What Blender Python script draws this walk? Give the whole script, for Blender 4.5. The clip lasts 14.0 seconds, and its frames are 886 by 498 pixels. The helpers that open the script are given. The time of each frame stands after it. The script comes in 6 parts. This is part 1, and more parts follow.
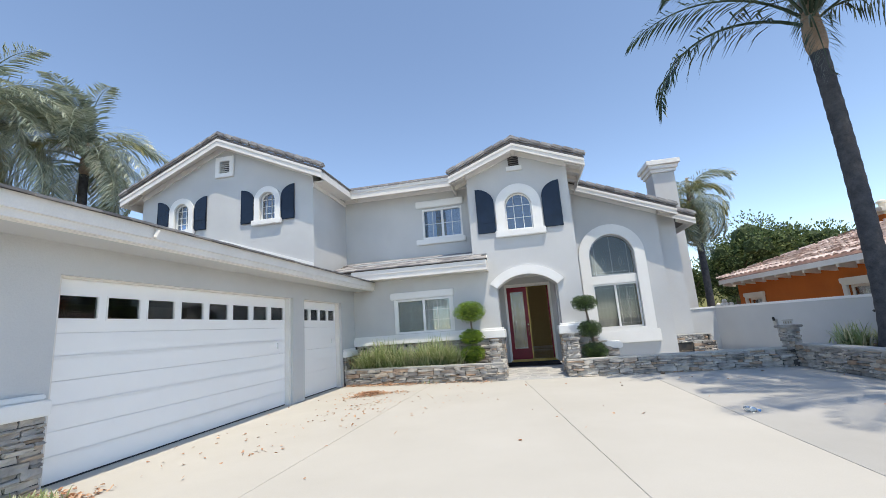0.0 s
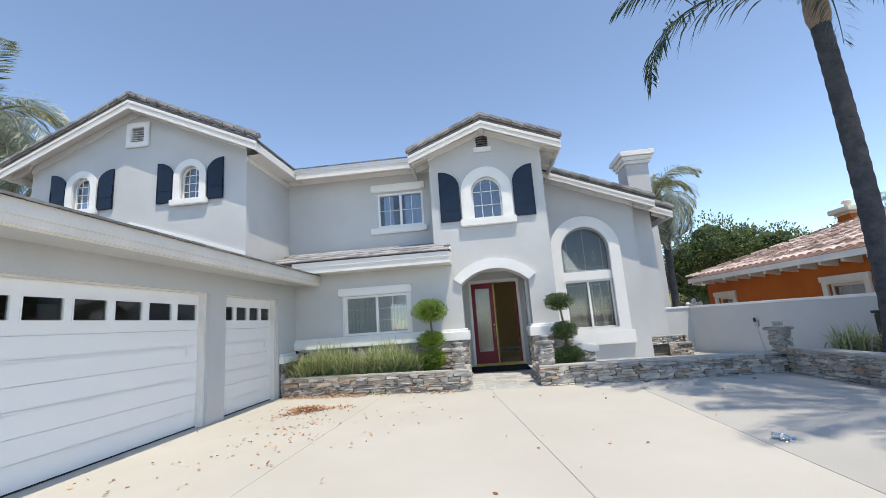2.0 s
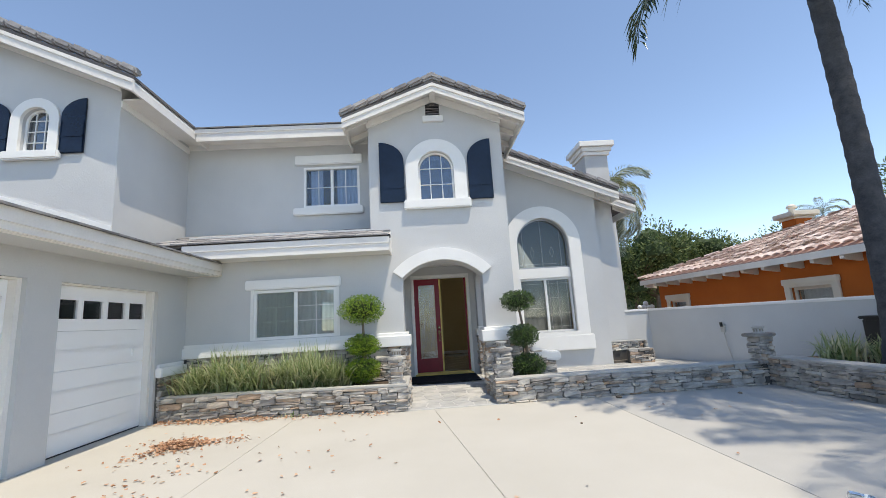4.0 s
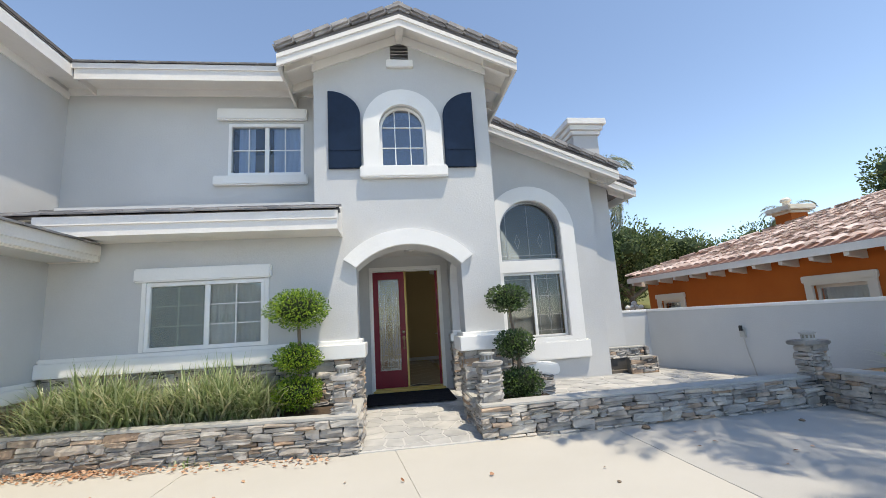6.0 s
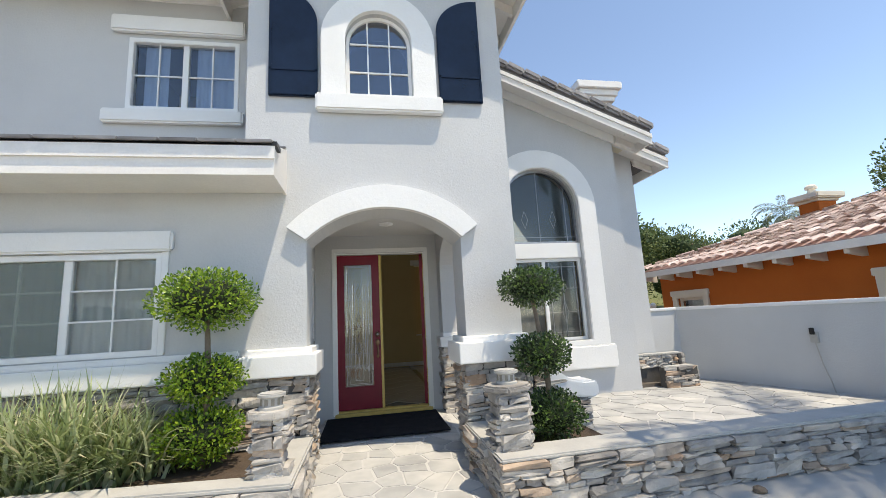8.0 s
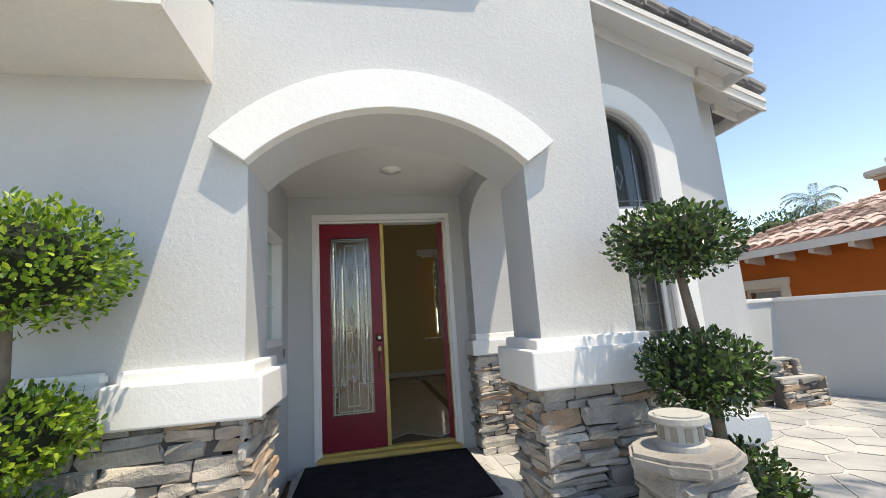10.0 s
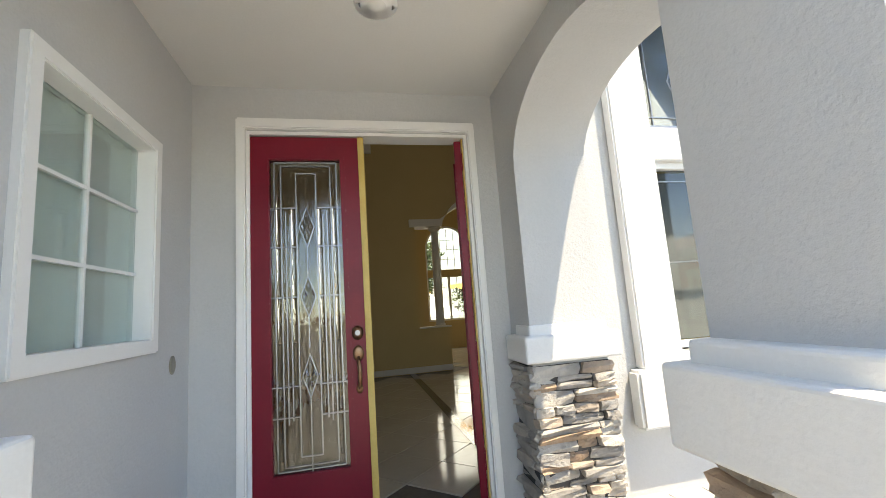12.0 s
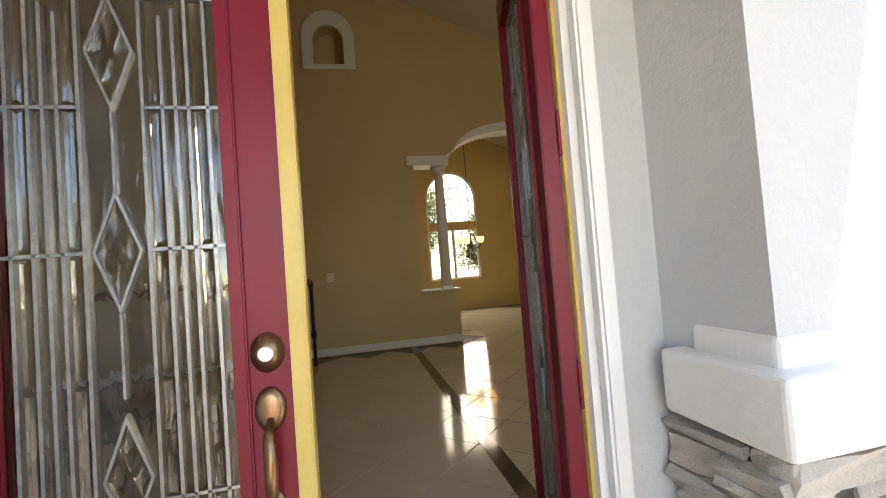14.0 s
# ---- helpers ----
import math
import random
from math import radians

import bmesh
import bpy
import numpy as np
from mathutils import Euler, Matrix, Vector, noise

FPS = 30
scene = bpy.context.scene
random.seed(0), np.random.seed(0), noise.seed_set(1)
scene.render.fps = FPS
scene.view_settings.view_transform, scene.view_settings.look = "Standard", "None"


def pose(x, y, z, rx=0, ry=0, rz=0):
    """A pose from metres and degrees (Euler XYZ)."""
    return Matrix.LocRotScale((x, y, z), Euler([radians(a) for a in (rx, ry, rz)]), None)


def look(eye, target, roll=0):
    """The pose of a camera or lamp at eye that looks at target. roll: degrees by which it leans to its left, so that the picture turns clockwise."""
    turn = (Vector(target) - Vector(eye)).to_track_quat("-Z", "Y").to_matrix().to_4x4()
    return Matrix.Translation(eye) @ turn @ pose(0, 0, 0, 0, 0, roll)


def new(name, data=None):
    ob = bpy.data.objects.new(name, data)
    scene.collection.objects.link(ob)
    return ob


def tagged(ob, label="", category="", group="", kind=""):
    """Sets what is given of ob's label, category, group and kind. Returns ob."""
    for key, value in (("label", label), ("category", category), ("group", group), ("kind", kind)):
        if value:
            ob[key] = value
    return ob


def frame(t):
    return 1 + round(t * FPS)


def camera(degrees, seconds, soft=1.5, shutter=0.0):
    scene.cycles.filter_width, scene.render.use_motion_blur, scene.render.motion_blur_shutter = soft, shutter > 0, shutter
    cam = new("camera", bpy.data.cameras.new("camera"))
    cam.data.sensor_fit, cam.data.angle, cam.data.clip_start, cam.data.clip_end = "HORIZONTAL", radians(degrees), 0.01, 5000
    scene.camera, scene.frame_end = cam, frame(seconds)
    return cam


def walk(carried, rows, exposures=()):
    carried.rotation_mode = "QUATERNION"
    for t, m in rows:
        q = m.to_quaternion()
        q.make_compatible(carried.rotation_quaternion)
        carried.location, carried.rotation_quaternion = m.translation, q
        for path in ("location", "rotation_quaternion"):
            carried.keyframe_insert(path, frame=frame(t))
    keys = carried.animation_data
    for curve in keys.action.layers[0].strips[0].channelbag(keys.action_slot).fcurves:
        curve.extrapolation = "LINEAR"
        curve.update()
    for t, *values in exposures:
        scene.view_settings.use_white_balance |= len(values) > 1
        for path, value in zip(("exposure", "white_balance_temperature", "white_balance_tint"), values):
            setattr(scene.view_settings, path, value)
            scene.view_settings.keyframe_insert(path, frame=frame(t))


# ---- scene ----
from mathutils import geometry

cam = camera(93.5, 14.0, soft=0.85)
PATH = [
    (0, (1.22, 1.092, 1.347), (0.861, 3.024, 1.721), -4.2),
    (0.5, (1.195, 1.364, 1.373), (0.858, 3.301, 1.74), -4.3),
    (1, (1.138, 1.738, 1.377), (0.832, 3.682, 1.737), -4.3),
    (1.5, (1.081, 2.138, 1.399), (0.824, 4.089, 1.754), -4.2),
    (2, (1.05, 2.579, 1.419), (0.869, 4.539, 1.77), -4.1),
    (2.5, (0.978, 3.004, 1.434), (0.879, 4.972, 1.778), -3.9),
    (3, (0.967, 3.439, 1.422), (0.941, 5.409, 1.765), -3.7),
    (3.5, (0.951, 3.905, 1.431), (0.988, 5.875, 1.77), -3.6),
    (6, (1.001, 6.413, 1.486), (1.259, 8.369, 1.816), -3.5),
    (6.5, (1.038, 6.926, 1.458), (1.326, 8.876, 1.794), -3.6),
    (7, (1.055, 7.445, 1.464), (1.375, 9.391, 1.798), -3.5),
    (7.5, (1.081, 7.944, 1.461), (1.425, 9.886, 1.792), -3.4),
    (8, (1.105, 8.49, 1.475), (1.466, 10.43, 1.798), -3.2),
    (10.5, (1.152, 11.042, 1.377), (1.522, 12.977, 1.719), -4.1),
    (11, (1.225, 11.531, 1.365), (1.614, 13.464, 1.701), -4.1),
    (11.5, (1.261, 12.016, 1.378), (1.664, 13.951, 1.688), -4.0),
    (12, (1.226, 12.474, 1.389), (1.651, 14.408, 1.665), -4.1),
    (12.5, (1.272, 12.928, 1.406), (1.663, 14.878, 1.613), -4.3),
    (13, (1.275, 13.345, 1.416), (1.654, 15.304, 1.551), -4.4),
    (13.5, (1.333, 13.711, 1.428), (1.727, 15.67, 1.518), -4.3),
    (14, (1.429, 14.104, 1.435), (1.852, 16.057, 1.504), -4.4),
]
EXPOSURES = [(0.0, 1.09, 7450, 8), (3.5, 1.07, 7550, 8), (8.0, 1.25, 7950, 8), (10.5, 1.44, 8200, 8), (11.5, 1.88, 8400, 8), (12.0, 2.32, 8700, 8), (12.5, 2.46, 8900, 9), (13.2, 2.62, 9300, 11), (14.0, 3.2, 9500, 13)]
walk(cam, [(t, look(eye, target, roll)) for t, eye, target, roll in PATH], EXPOSURES)

# ---- world, sun, exposure ----
world = bpy.data.worlds.new("world")
scene.world = world
world.use_nodes = True
SUN = Vector((0.245, -0.294, 1.0)).normalized()
sky = world.node_tree.nodes.new("ShaderNodeTexSky")
sky.sky_type = "NISHITA"
sky.sun_disc = False
sky.sun_elevation = math.asin(SUN.z)
sky.sun_rotation = math.atan2(SUN.x, SUN.y)
sky.air_density, sky.dust_density, sky.ozone_density = 0.66, 0.0, 1.8
bg = world.node_tree.nodes["Background"]
bg.inputs["Strength"].default_value = 0.15
world.node_tree.links.new(sky.outputs[0], bg.inputs["Color"])
sun = new("sun", bpy.data.lights.new("sun", "SUN"))
sun.data.energy, sun.data.angle, sun.data.color = 2.0, radians(0.6), (1.0, 0.955, 0.89)
sun.matrix_world = look(SUN * 40, (0, 0, 0))


def area_light(name, m, w, h, power, color):
    ob = new(name, bpy.data.lights.new(name, "AREA"))
    ob.data.shape, ob.data.size, ob.data.size_y = "RECTANGLE", w, h
    ob.data.energy, ob.data.color = power, color
    ob.matrix_world = m
    return ob


area_light("window_daylight", look((4.1, 24.85, 2.4), (3.2, 18.0, 1.2)), 1.3, 2.6, 7.5, (0.95, 0.98, 1.0))
area_light("window_daylight", look((4.06, 15.36, 3.2), (3.0, 20.0, 2.6)), 1.2, 1.1, 3.0, (0.95, 0.98, 1.0))


# ---- materials ----
def material(name):
    m = bpy.data.materials.new(name)
    m.use_nodes = True
    return m, m.node_tree, m.node_tree.nodes["Principled BSDF"]


def node(nt, kind, **values):
    n = nt.nodes.new("ShaderNode" + kind)
    for k, v in values.items():
        n.inputs[k].default_value = v
    return n


def position(nt):
    return nt.nodes.new("ShaderNodeNewGeometry").outputs["Position"]


def tones(nt, fac, stops):
    """A colour ramp over the given (place, colour) stops."""
    ramp = nt.nodes.new("ShaderNodeValToRGB")
    els = ramp.color_ramp.elements
    while len(els) < len(stops):
        els.new(0.5)
    for e, (p, c) in zip(els, stops):
        e.position, e.color = p, (*c, 1)
    nt.links.new(fac, ramp.inputs[0])
    return ramp.outputs[0]


def surface(name, lo, hi, rough=0.8, big=1.2, fine=60.0, bump=0.25, depth=0.004, metal=0.0, coarse=0.0, spec=0.4, fine_mix=0.3):
    """A two-scale surface: broad tone changes, a fine grain and a relief."""
    m, nt, b = material(name)
    p = position(nt)
    n1 = node(nt, "TexNoise", Scale=big, Detail=6.0, Roughness=0.6)
    n2 = node(nt, "TexNoise", Scale=fine, Detail=4.0, Roughness=0.65)
    for n in (n1, n2):
        nt.links.new(p, n.inputs["Vector"])
    mix = node(nt, "Mix", Factor=fine_mix)
    nt.links.new(n1.outputs[0], mix.inputs[2])
    nt.links.new(n2.outputs[0], mix.inputs[3])
    nt.links.new(tones(nt, mix.outputs[0], [(0.3, lo), (0.7, hi)]), b.inputs["Base Color"])
    b.inputs["Roughness"].default_value, b.inputs["Metallic"].default_value = rough, metal
    b.inputs["Specular IOR Level"].default_value = spec
    if bump:
        bp = node(nt, "Bump", Strength=bump, Distance=depth)
        nt.links.new(n2.outputs[0], bp.inputs["Height"])
        if coarse:
            n3 = node(nt, "TexNoise", Scale=coarse, Detail=2.0)
            nt.links.new(p, n3.inputs["Vector"])
            b3 = node(nt, "Bump", Strength=0.26, Distance=0.008)
            nt.links.new(n3.outputs[0], b3.inputs["Height"])
            nt.links.new(b3.outputs[0], bp.inputs["Normal"])
        nt.links.new(bp.outputs[0], b.inputs["Normal"])
    return m


def varied(name, stops, rough=0.8, fine=30.0, bump=0.4, depth=0.006, island=False, spec=0.3, stain=0.35):
    """A material whose tone changes from piece to piece, with a grain on each."""
    m, nt, b = material(name)
    if island:
        r = nt.nodes.new("ShaderNodeNewGeometry").outputs["Random Per Island"]
    else:
        r = nt.nodes.new("ShaderNodeObjectInfo").outputs["Random"]
    p = position(nt)
    n2 = node(nt, "TexNoise", Scale=fine, Detail=5.0, Roughness=0.65)
    n1 = node(nt, "TexNoise", Scale=fine / 7, Detail=3.0)
    for n in (n1, n2):
        nt.links.new(p, n.inputs["Vector"])
    grey = tones(nt, n1.outputs[0], [(0.3, (1 - stain,) * 3), (0.7, (1.1, 1.08, 1.05))])
    mul = nt.nodes.new("ShaderNodeMix")
    mul.data_type, mul.blend_type = "RGBA", "MULTIPLY"
    mul.inputs[0].default_value = 1.0
    nt.links.new(tones(nt, r, stops), mul.inputs[6])
    nt.links.new(grey, mul.inputs[7])
    nt.links.new(mul.outputs[2], b.inputs["Base Color"])
    b.inputs["Roughness"].default_value, b.inputs["Specular IOR Level"].default_value = rough, spec
    bp = node(nt, "Bump", Strength=bump, Distance=depth)
    nt.links.new(n2.outputs[0], bp.inputs["Height"])
    nt.links.new(bp.outputs[0], b.inputs["Normal"])
    return m


def foliage(name, stops, rough=0.45, spec=0.4, trans=0.25):
    m, nt, b = material(name)
    r = nt.nodes.new("ShaderNodeNewGeometry").outputs["Random Per Island"]
    col = tones(nt, r, stops)
    nt.links.new(col, b.inputs["Base Color"])
    b.inputs["Roughness"].default_value, b.inputs["Specular IOR Level"].default_value = rough, spec
    t = nt.nodes.new("ShaderNodeBsdfTranslucent")
    nt.links.new(col, t.inputs[0])
    mx = node(nt, "MixShader", Fac=trans)
    nt.links.new(b.outputs[0], mx.inputs[1])
    nt.links.new(t.outputs[0], mx.inputs[2])
    nt.links.new(mx.outputs[0], nt.nodes["Material Output"].inputs[0])
    return m


def glass(name, tint=(0.9, 0.95, 0.95), rough=0.0, ior=1.45, wave=0.0):
    m, nt, b = material(name)
    b.inputs["Base Color"].default_value = (*tint, 1)
    b.inputs["Transmission Weight"].default_value = 1.0
    b.inputs["Roughness"].default_value, b.inputs["IOR"].default_value = rough, ior
    if wave:
        n = node(nt, "TexNoise", Scale=14.0, Detail=2.0)
        st = nt.nodes.new("ShaderNodeVectorMath")
        st.operation = "MULTIPLY"
        st.inputs[1].default_value = (2.2, 2.2, 0.6)
        nt.links.new(position(nt), st.inputs[0])
        nt.links.new(st.outputs[0], n.inputs["Vector"])
        bp = node(nt, "Bump", Strength=wave, Distance=0.01)
        nt.links.new(n.outputs[0], bp.inputs["Height"])
        nt.links.new(bp.outputs[0], b.inputs["Normal"])
    return m


def glow(name, color, strength):
    m, nt, b = material(name)
    b.inputs["Base Color"].default_value = (*color, 1)
    b.inputs["Emission Color"].default_value = (*color, 1)
    b.inputs["Emission Strength"].default_value = strength
    return m


STUCCO = surface("stucco_grey", (0.505, 0.513, 0.518), (0.595, 0.60, 0.60), 0.92, 0.7, 70.0, 0.42, 0.006, coarse=34.0, spec=0.2)
PORCHPAINT = surface("porch_ceiling_paint", (0.62, 0.615, 0.60), (0.70, 0.695, 0.68), 0.9, 0.8, 90.0, 0.2, 0.003, spec=0.2)
TRIM = surface("stucco_white", (0.76, 0.757, 0.74), (0.85, 0.845, 0.83), 0.9, 1.0, 75.0, 0.3, 0.004, coarse=26.0, spec=0.2)
FASCIA = surface("painted_wood_white", (0.69, 0.665, 0.63), (0.82, 0.79, 0.75), 0.65, 2.2, 45.0, 0.15, 0.003, fine_mix=0.4)
VINYL = surface("white_vinyl", (0.78, 0.78, 0.77), (0.84, 0.84, 0.83), 0.4, 3.0, 90.0, 0.05, 0.001)
DOORWHITE = surface("garage_door_paint", (0.86, 0.86, 0.86), (0.90, 0.90, 0.90), 0.45, 1.0, 120.0, 0.12, 0.002)
SHUTTER = surface("shutter_black_navy", (0.004, 0.009, 0.020), (0.008, 0.017, 0.040), 0.14, 2.5, 12.0, 0.04, 0.003, spec=0.42)
STONE = varied("ledge_stone", [(0.0, (0.30, 0.285, 0.27)), (0.25, (0.52, 0.495, 0.465)), (0.5, (0.41, 0.395, 0.38)), (0.68, (0.64, 0.61, 0.565)), (0.84, (0.54, 0.455, 0.38)), (1.0, (0.49, 0.345, 0.245))], 0.88, 30.0, 1.0, 0.016, stain=0.45)
MORTAR = surface("dark_mortar", (0.06, 0.057, 0.054), (0.11, 0.105, 0.10), 0.95, 3.0, 50.0, 0.5, 0.01)
CAPSTONE = surface("concrete_cap", (0.38, 0.37, 0.35), (0.50, 0.49, 0.46), 0.9, 3.0, 45.0, 0.5, 0.006)
CONCRETE = surface("driveway_concrete", (0.45, 0.43, 0.385), (0.53, 0.51, 0.465), 0.88, 0.45, 70.0, 0.25, 0.003, spec=0.25)
CONCRETE2 = surface("old_concrete", (0.38, 0.37, 0.345), (0.47, 0.46, 0.435), 0.9, 0.6, 70.0, 0.3, 0.003, spec=0.25)
FLAG = varied("flagstone", [(0.0, (0.39, 0.395, 0.395)), (0.4, (0.48, 0.48, 0.475)), (0.7, (0.44, 0.445, 0.445)), (1.0, (0.52, 0.515, 0.50))], 0.85, 22.0, 0.5, 0.006, stain=0.25)
GROUT = surface("pale_grout", (0.46, 0.455, 0.44), (0.56, 0.55, 0.535), 0.95, 2.0, 60.0, 0.4, 0.004)
EARTH = surface("dry_earth", (0.16, 0.11, 0.07), (0.30, 0.22, 0.15), 0.95, 0.8, 25.0, 0.7, 0.03)
SOIL = surface("dark_soil", (0.05, 0.035, 0.025), (0.12, 0.085, 0.06), 0.97, 3.0, 40.0, 0.8, 0.02)
TILE = varied("roof_tile_grey", [(0.0, (0.25, 0.245, 0.255)), (0.5, (0.34, 0.335, 0.345)), (1.0, (0.44, 0.43, 0.435))], 0.85, 30.0, 0.5, 0.006)
ROOFBASE = surface("roof_underlay", (0.12, 0.11, 0.105), (0.20, 0.18, 0.17), 0.9, 2.0, 40.0, 0.4, 0.006)
CLAY = varied("clay_tile", [(0.0, (0.62, 0.50, 0.465)), (0.4, (0.69, 0.575, 0.54)), (0.75, (0.73, 0.625, 0.59)), (1.0, (0.66, 0.54, 0.51))], 0.85, 25.0, 0.3, 0.004, stain=0.15)
CLAYPAN = surface("clay_pan", (0.40, 0.28, 0.25), (0.50, 0.37, 0.33), 0.9, 1.5, 30.0, 0.3, 0.004)
ORANGE = surface("orange_stucco", (0.42, 0.098, 0.014), (0.52, 0.135, 0.022), 0.9, 1.0, 60.0, 0.4, 0.006)
CREAM = surface("cream_trim", (0.66, 0.60, 0.50), (0.76, 0.70, 0.60), 0.85, 1.5, 60.0, 0.2, 0.004)
RED = surface("red_door_paint", (0.17, 0.008, 0.022), (0.225, 0.010, 0.027), 0.36, 4.0, 60.0, 0.06, 0.002, spec=0.28)
GOLD = surface("yellow_weatherstrip", (0.52, 0.36, 0.09), (0.66, 0.48, 0.16), 0.45, 5.0, 60.0, 0.1, 0.002)
BRASS = surface("aged_brass", (0.20, 0.11, 0.06), (0.38, 0.22, 0.13), 0.35, 20.0, 90.0, 0.1, 0.002, metal=0.9)
STEEL = surface("lead_came", (0.24, 0.24, 0.25), (0.42, 0.42, 0.43), 0.35, 30.0, 120.0, 0.05, 0.001, metal=0.9)
BLACK = surface("black_iron", (0.012, 0.012, 0.012), (0.03, 0.03, 0.03), 0.45, 8.0, 60.0, 0.1, 0.002)
MATBLACK = surface("black_mat_fibre", (0.010, 0.011, 0.014), (0.030, 0.032, 0.038), 0.98, 8.0, 160.0, 0.9, 0.008, spec=0.1)
YELLOW = surface("yellow_wall_paint", (0.55, 0.43, 0.22), (0.61, 0.48, 0.26), 0.8, 0.8, 90.0, 0.15, 0.002)
CEIL = surface("ceiling_paint", (0.66, 0.60, 0.46), (0.72, 0.66, 0.52), 0.9, 1.0, 80.0, 0.1, 0.002)
INWHITE = surface("interior_white", (0.74, 0.73, 0.70), (0.80, 0.79, 0.76), 0.55, 2.0, 60.0, 0.05, 0.001)
FLOORTILE = surface("cream_floor_tile", (0.50, 0.45, 0.37), (0.58, 0.53, 0.45), 0.09, 1.6, 20.0, 0.0, spec=0.32)
DARKGROUT = surface("dark_grout", (0.10, 0.085, 0.07), (0.16, 0.14, 0.12), 0.7, 8.0, 60.0, 0.1, 0.002)
DARKSTRIP = surface("dark_marble_strip", (0.030, 0.026, 0.022), (0.07, 0.06, 0.05), 0.08, 6.0, 30.0, 0.0, spec=0.6)
WOOD = surface("oak_stair", (0.20, 0.085, 0.025), (0.34, 0.16, 0.05), 0.4, 4.0, 40.0, 0.1, 0.002)
CURTAIN = surface("pale_curtain", (0.72, 0.74, 0.72), (0.84, 0.85, 0.83), 0.9, 2.0, 50.0, 0.2, 0.004)
BLUECURTAIN = surface("blue_grey_curtain", (0.55, 0.64, 0.76), (0.70, 0.77, 0.86), 0.9, 2.0, 50.0, 0.2, 0.004)
# dark grey that carries the dimness of unlit rooms behind glass
DARKROOM = surface("dim_room_shade", (0.10, 0.10, 0.10), (0.14, 0.14, 0.14), 0.9, 1.0, 20.0, 0.0)
PANE = glass("window_glass", (0.75, 0.80, 0.80), 0.0, 1.75)
CLEARPANE, nt, b = material("clear_window_glass")
mx = nt.nodes.new("ShaderNodeMixShader")
tr = node(nt, "BsdfTransparent", Color=(0.83, 0.88, 0.87, 1))
gl = node(nt, "BsdfGlossy", Color=(1, 1, 1, 1), Roughness=0.0)
lw = node(nt, "LayerWeight", Blend=0.5)
pw = nt.nodes.new("ShaderNodeMath")
pw.operation = "POWER"
pw.inputs[1].default_value = 4.0
ad = nt.nodes.new("ShaderNodeMath")
ad.operation = "MULTIPLY_ADD"
ad.inputs[1].default_value, ad.inputs[2].default_value = 0.6, 0.03
nt.links.new(lw.outputs["Facing"], pw.inputs[0])
nt.links.new(pw.outputs[0], ad.inputs[0])
nt.links.new(ad.outputs[0], mx.inputs[0])
nt.links.new(tr.outputs[0], mx.inputs[1])
nt.links.new(gl.outputs[0], mx.inputs[2])
nt.links.new(mx.outputs[0], nt.nodes["Material Output"].inputs[0])
nt.nodes.remove(b)
BLUEPANE = glass("bluish_window_glass", (0.66, 0.74, 0.84), 0.0, 1.7)
SOLAR = glass("blue_solar_glass", (0.22, 0.30, 0.42), 0.0, 2.3)
TINTED = glass("tinted_glass", (0.50, 0.54, 0.55), 0.01, 1.42)
BEVELLED = glass("bevelled_glass", (0.72, 0.74, 0.73), 0.02, 1.6, 0.35)
FACET = glass("facetted_glass", (0.90, 0.92, 0.92), 0.0, 1.6)
PALMTRUNK = surface("palm_trunk", (0.030, 0.032, 0.038), (0.095, 0.097, 0.105), 0.9, 7.0, 40.0, 0.8, 0.02)
PALMBOSS = surface("palm_boss", (0.20, 0.14, 0.10), (0.36, 0.27, 0.20), 0.9, 8.0, 40.0, 0.7, 0.02)
BARK = surface("thin_bark", (0.12, 0.09, 0.065), (0.24, 0.19, 0.14), 0.9, 10.0, 50.0, 0.7, 0.008)
PALMLEAF = foliage("palm_leaflets", [(0.0, (0.020, 0.042, 0.024)), (0.6, (0.045, 0.080, 0.050)), (1.0, (0.10, 0.13, 0.075))], 0.35, 0.5)
PALMGREY = foliage("grey_palm_leaflets", [(0.0, (0.14, 0.18, 0.13)), (0.5, (0.32, 0.37, 0.28)), (1.0, (0.56, 0.59, 0.48))], 0.35, 0.6)
PALMDRY = foliage("dry_palm_leaflets", [(0.0, (0.14, 0.17, 0.08)), (0.5, (0.24, 0.26, 0.13)), (1.0, (0.42, 0.36, 0.17))], 0.5, 0.4)
TOPLEAF = foliage("bright_shrub_leaf", [(0.0, (0.03, 0.08, 0.010)), (0.5, (0.15, 0.28, 0.025)), (1.0, (0.42, 0.54, 0.055))], 0.35, 0.5, 0.35)
DARKLEAF = foliage("dark_shrub_leaf", [(0.0, (0.018, 0.040, 0.014)), (0.65, (0.05, 0.095, 0.026)), (1.0, (0.15, 0.25, 0.05))], 0.30, 0.55, 0.2)
GRASSLEAF = foliage("strap_leaf", [(0.0, (0.15, 0.21, 0.08)), (0.45, (0.34, 0.41, 0.19)), (0.8, (0.55, 0.60, 0.38)), (1.0, (0.66, 0.60, 0.40))], 0.36, 0.55, 0.38)
TREELEAF = foliage("tree_leaf", [(0.0, (0.045, 0.08, 0.035)), (0.6, (0.13, 0.19, 0.07)), (1.0, (0.26, 0.31, 0.12))], 0.5, 0.3, 0.25)
# near-black green: the shade deep inside clipped foliage, put into the colour
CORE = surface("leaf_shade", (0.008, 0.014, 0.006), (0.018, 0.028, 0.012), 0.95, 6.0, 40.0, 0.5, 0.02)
# darker copy of the tree greens: shade within the crowns as colour
TREECORE = surface("tree_crown_shade", (0.03, 0.05, 0.02), (0.07, 0.10, 0.04), 0.9, 3.0, 12.0, 0.6, 0.05)
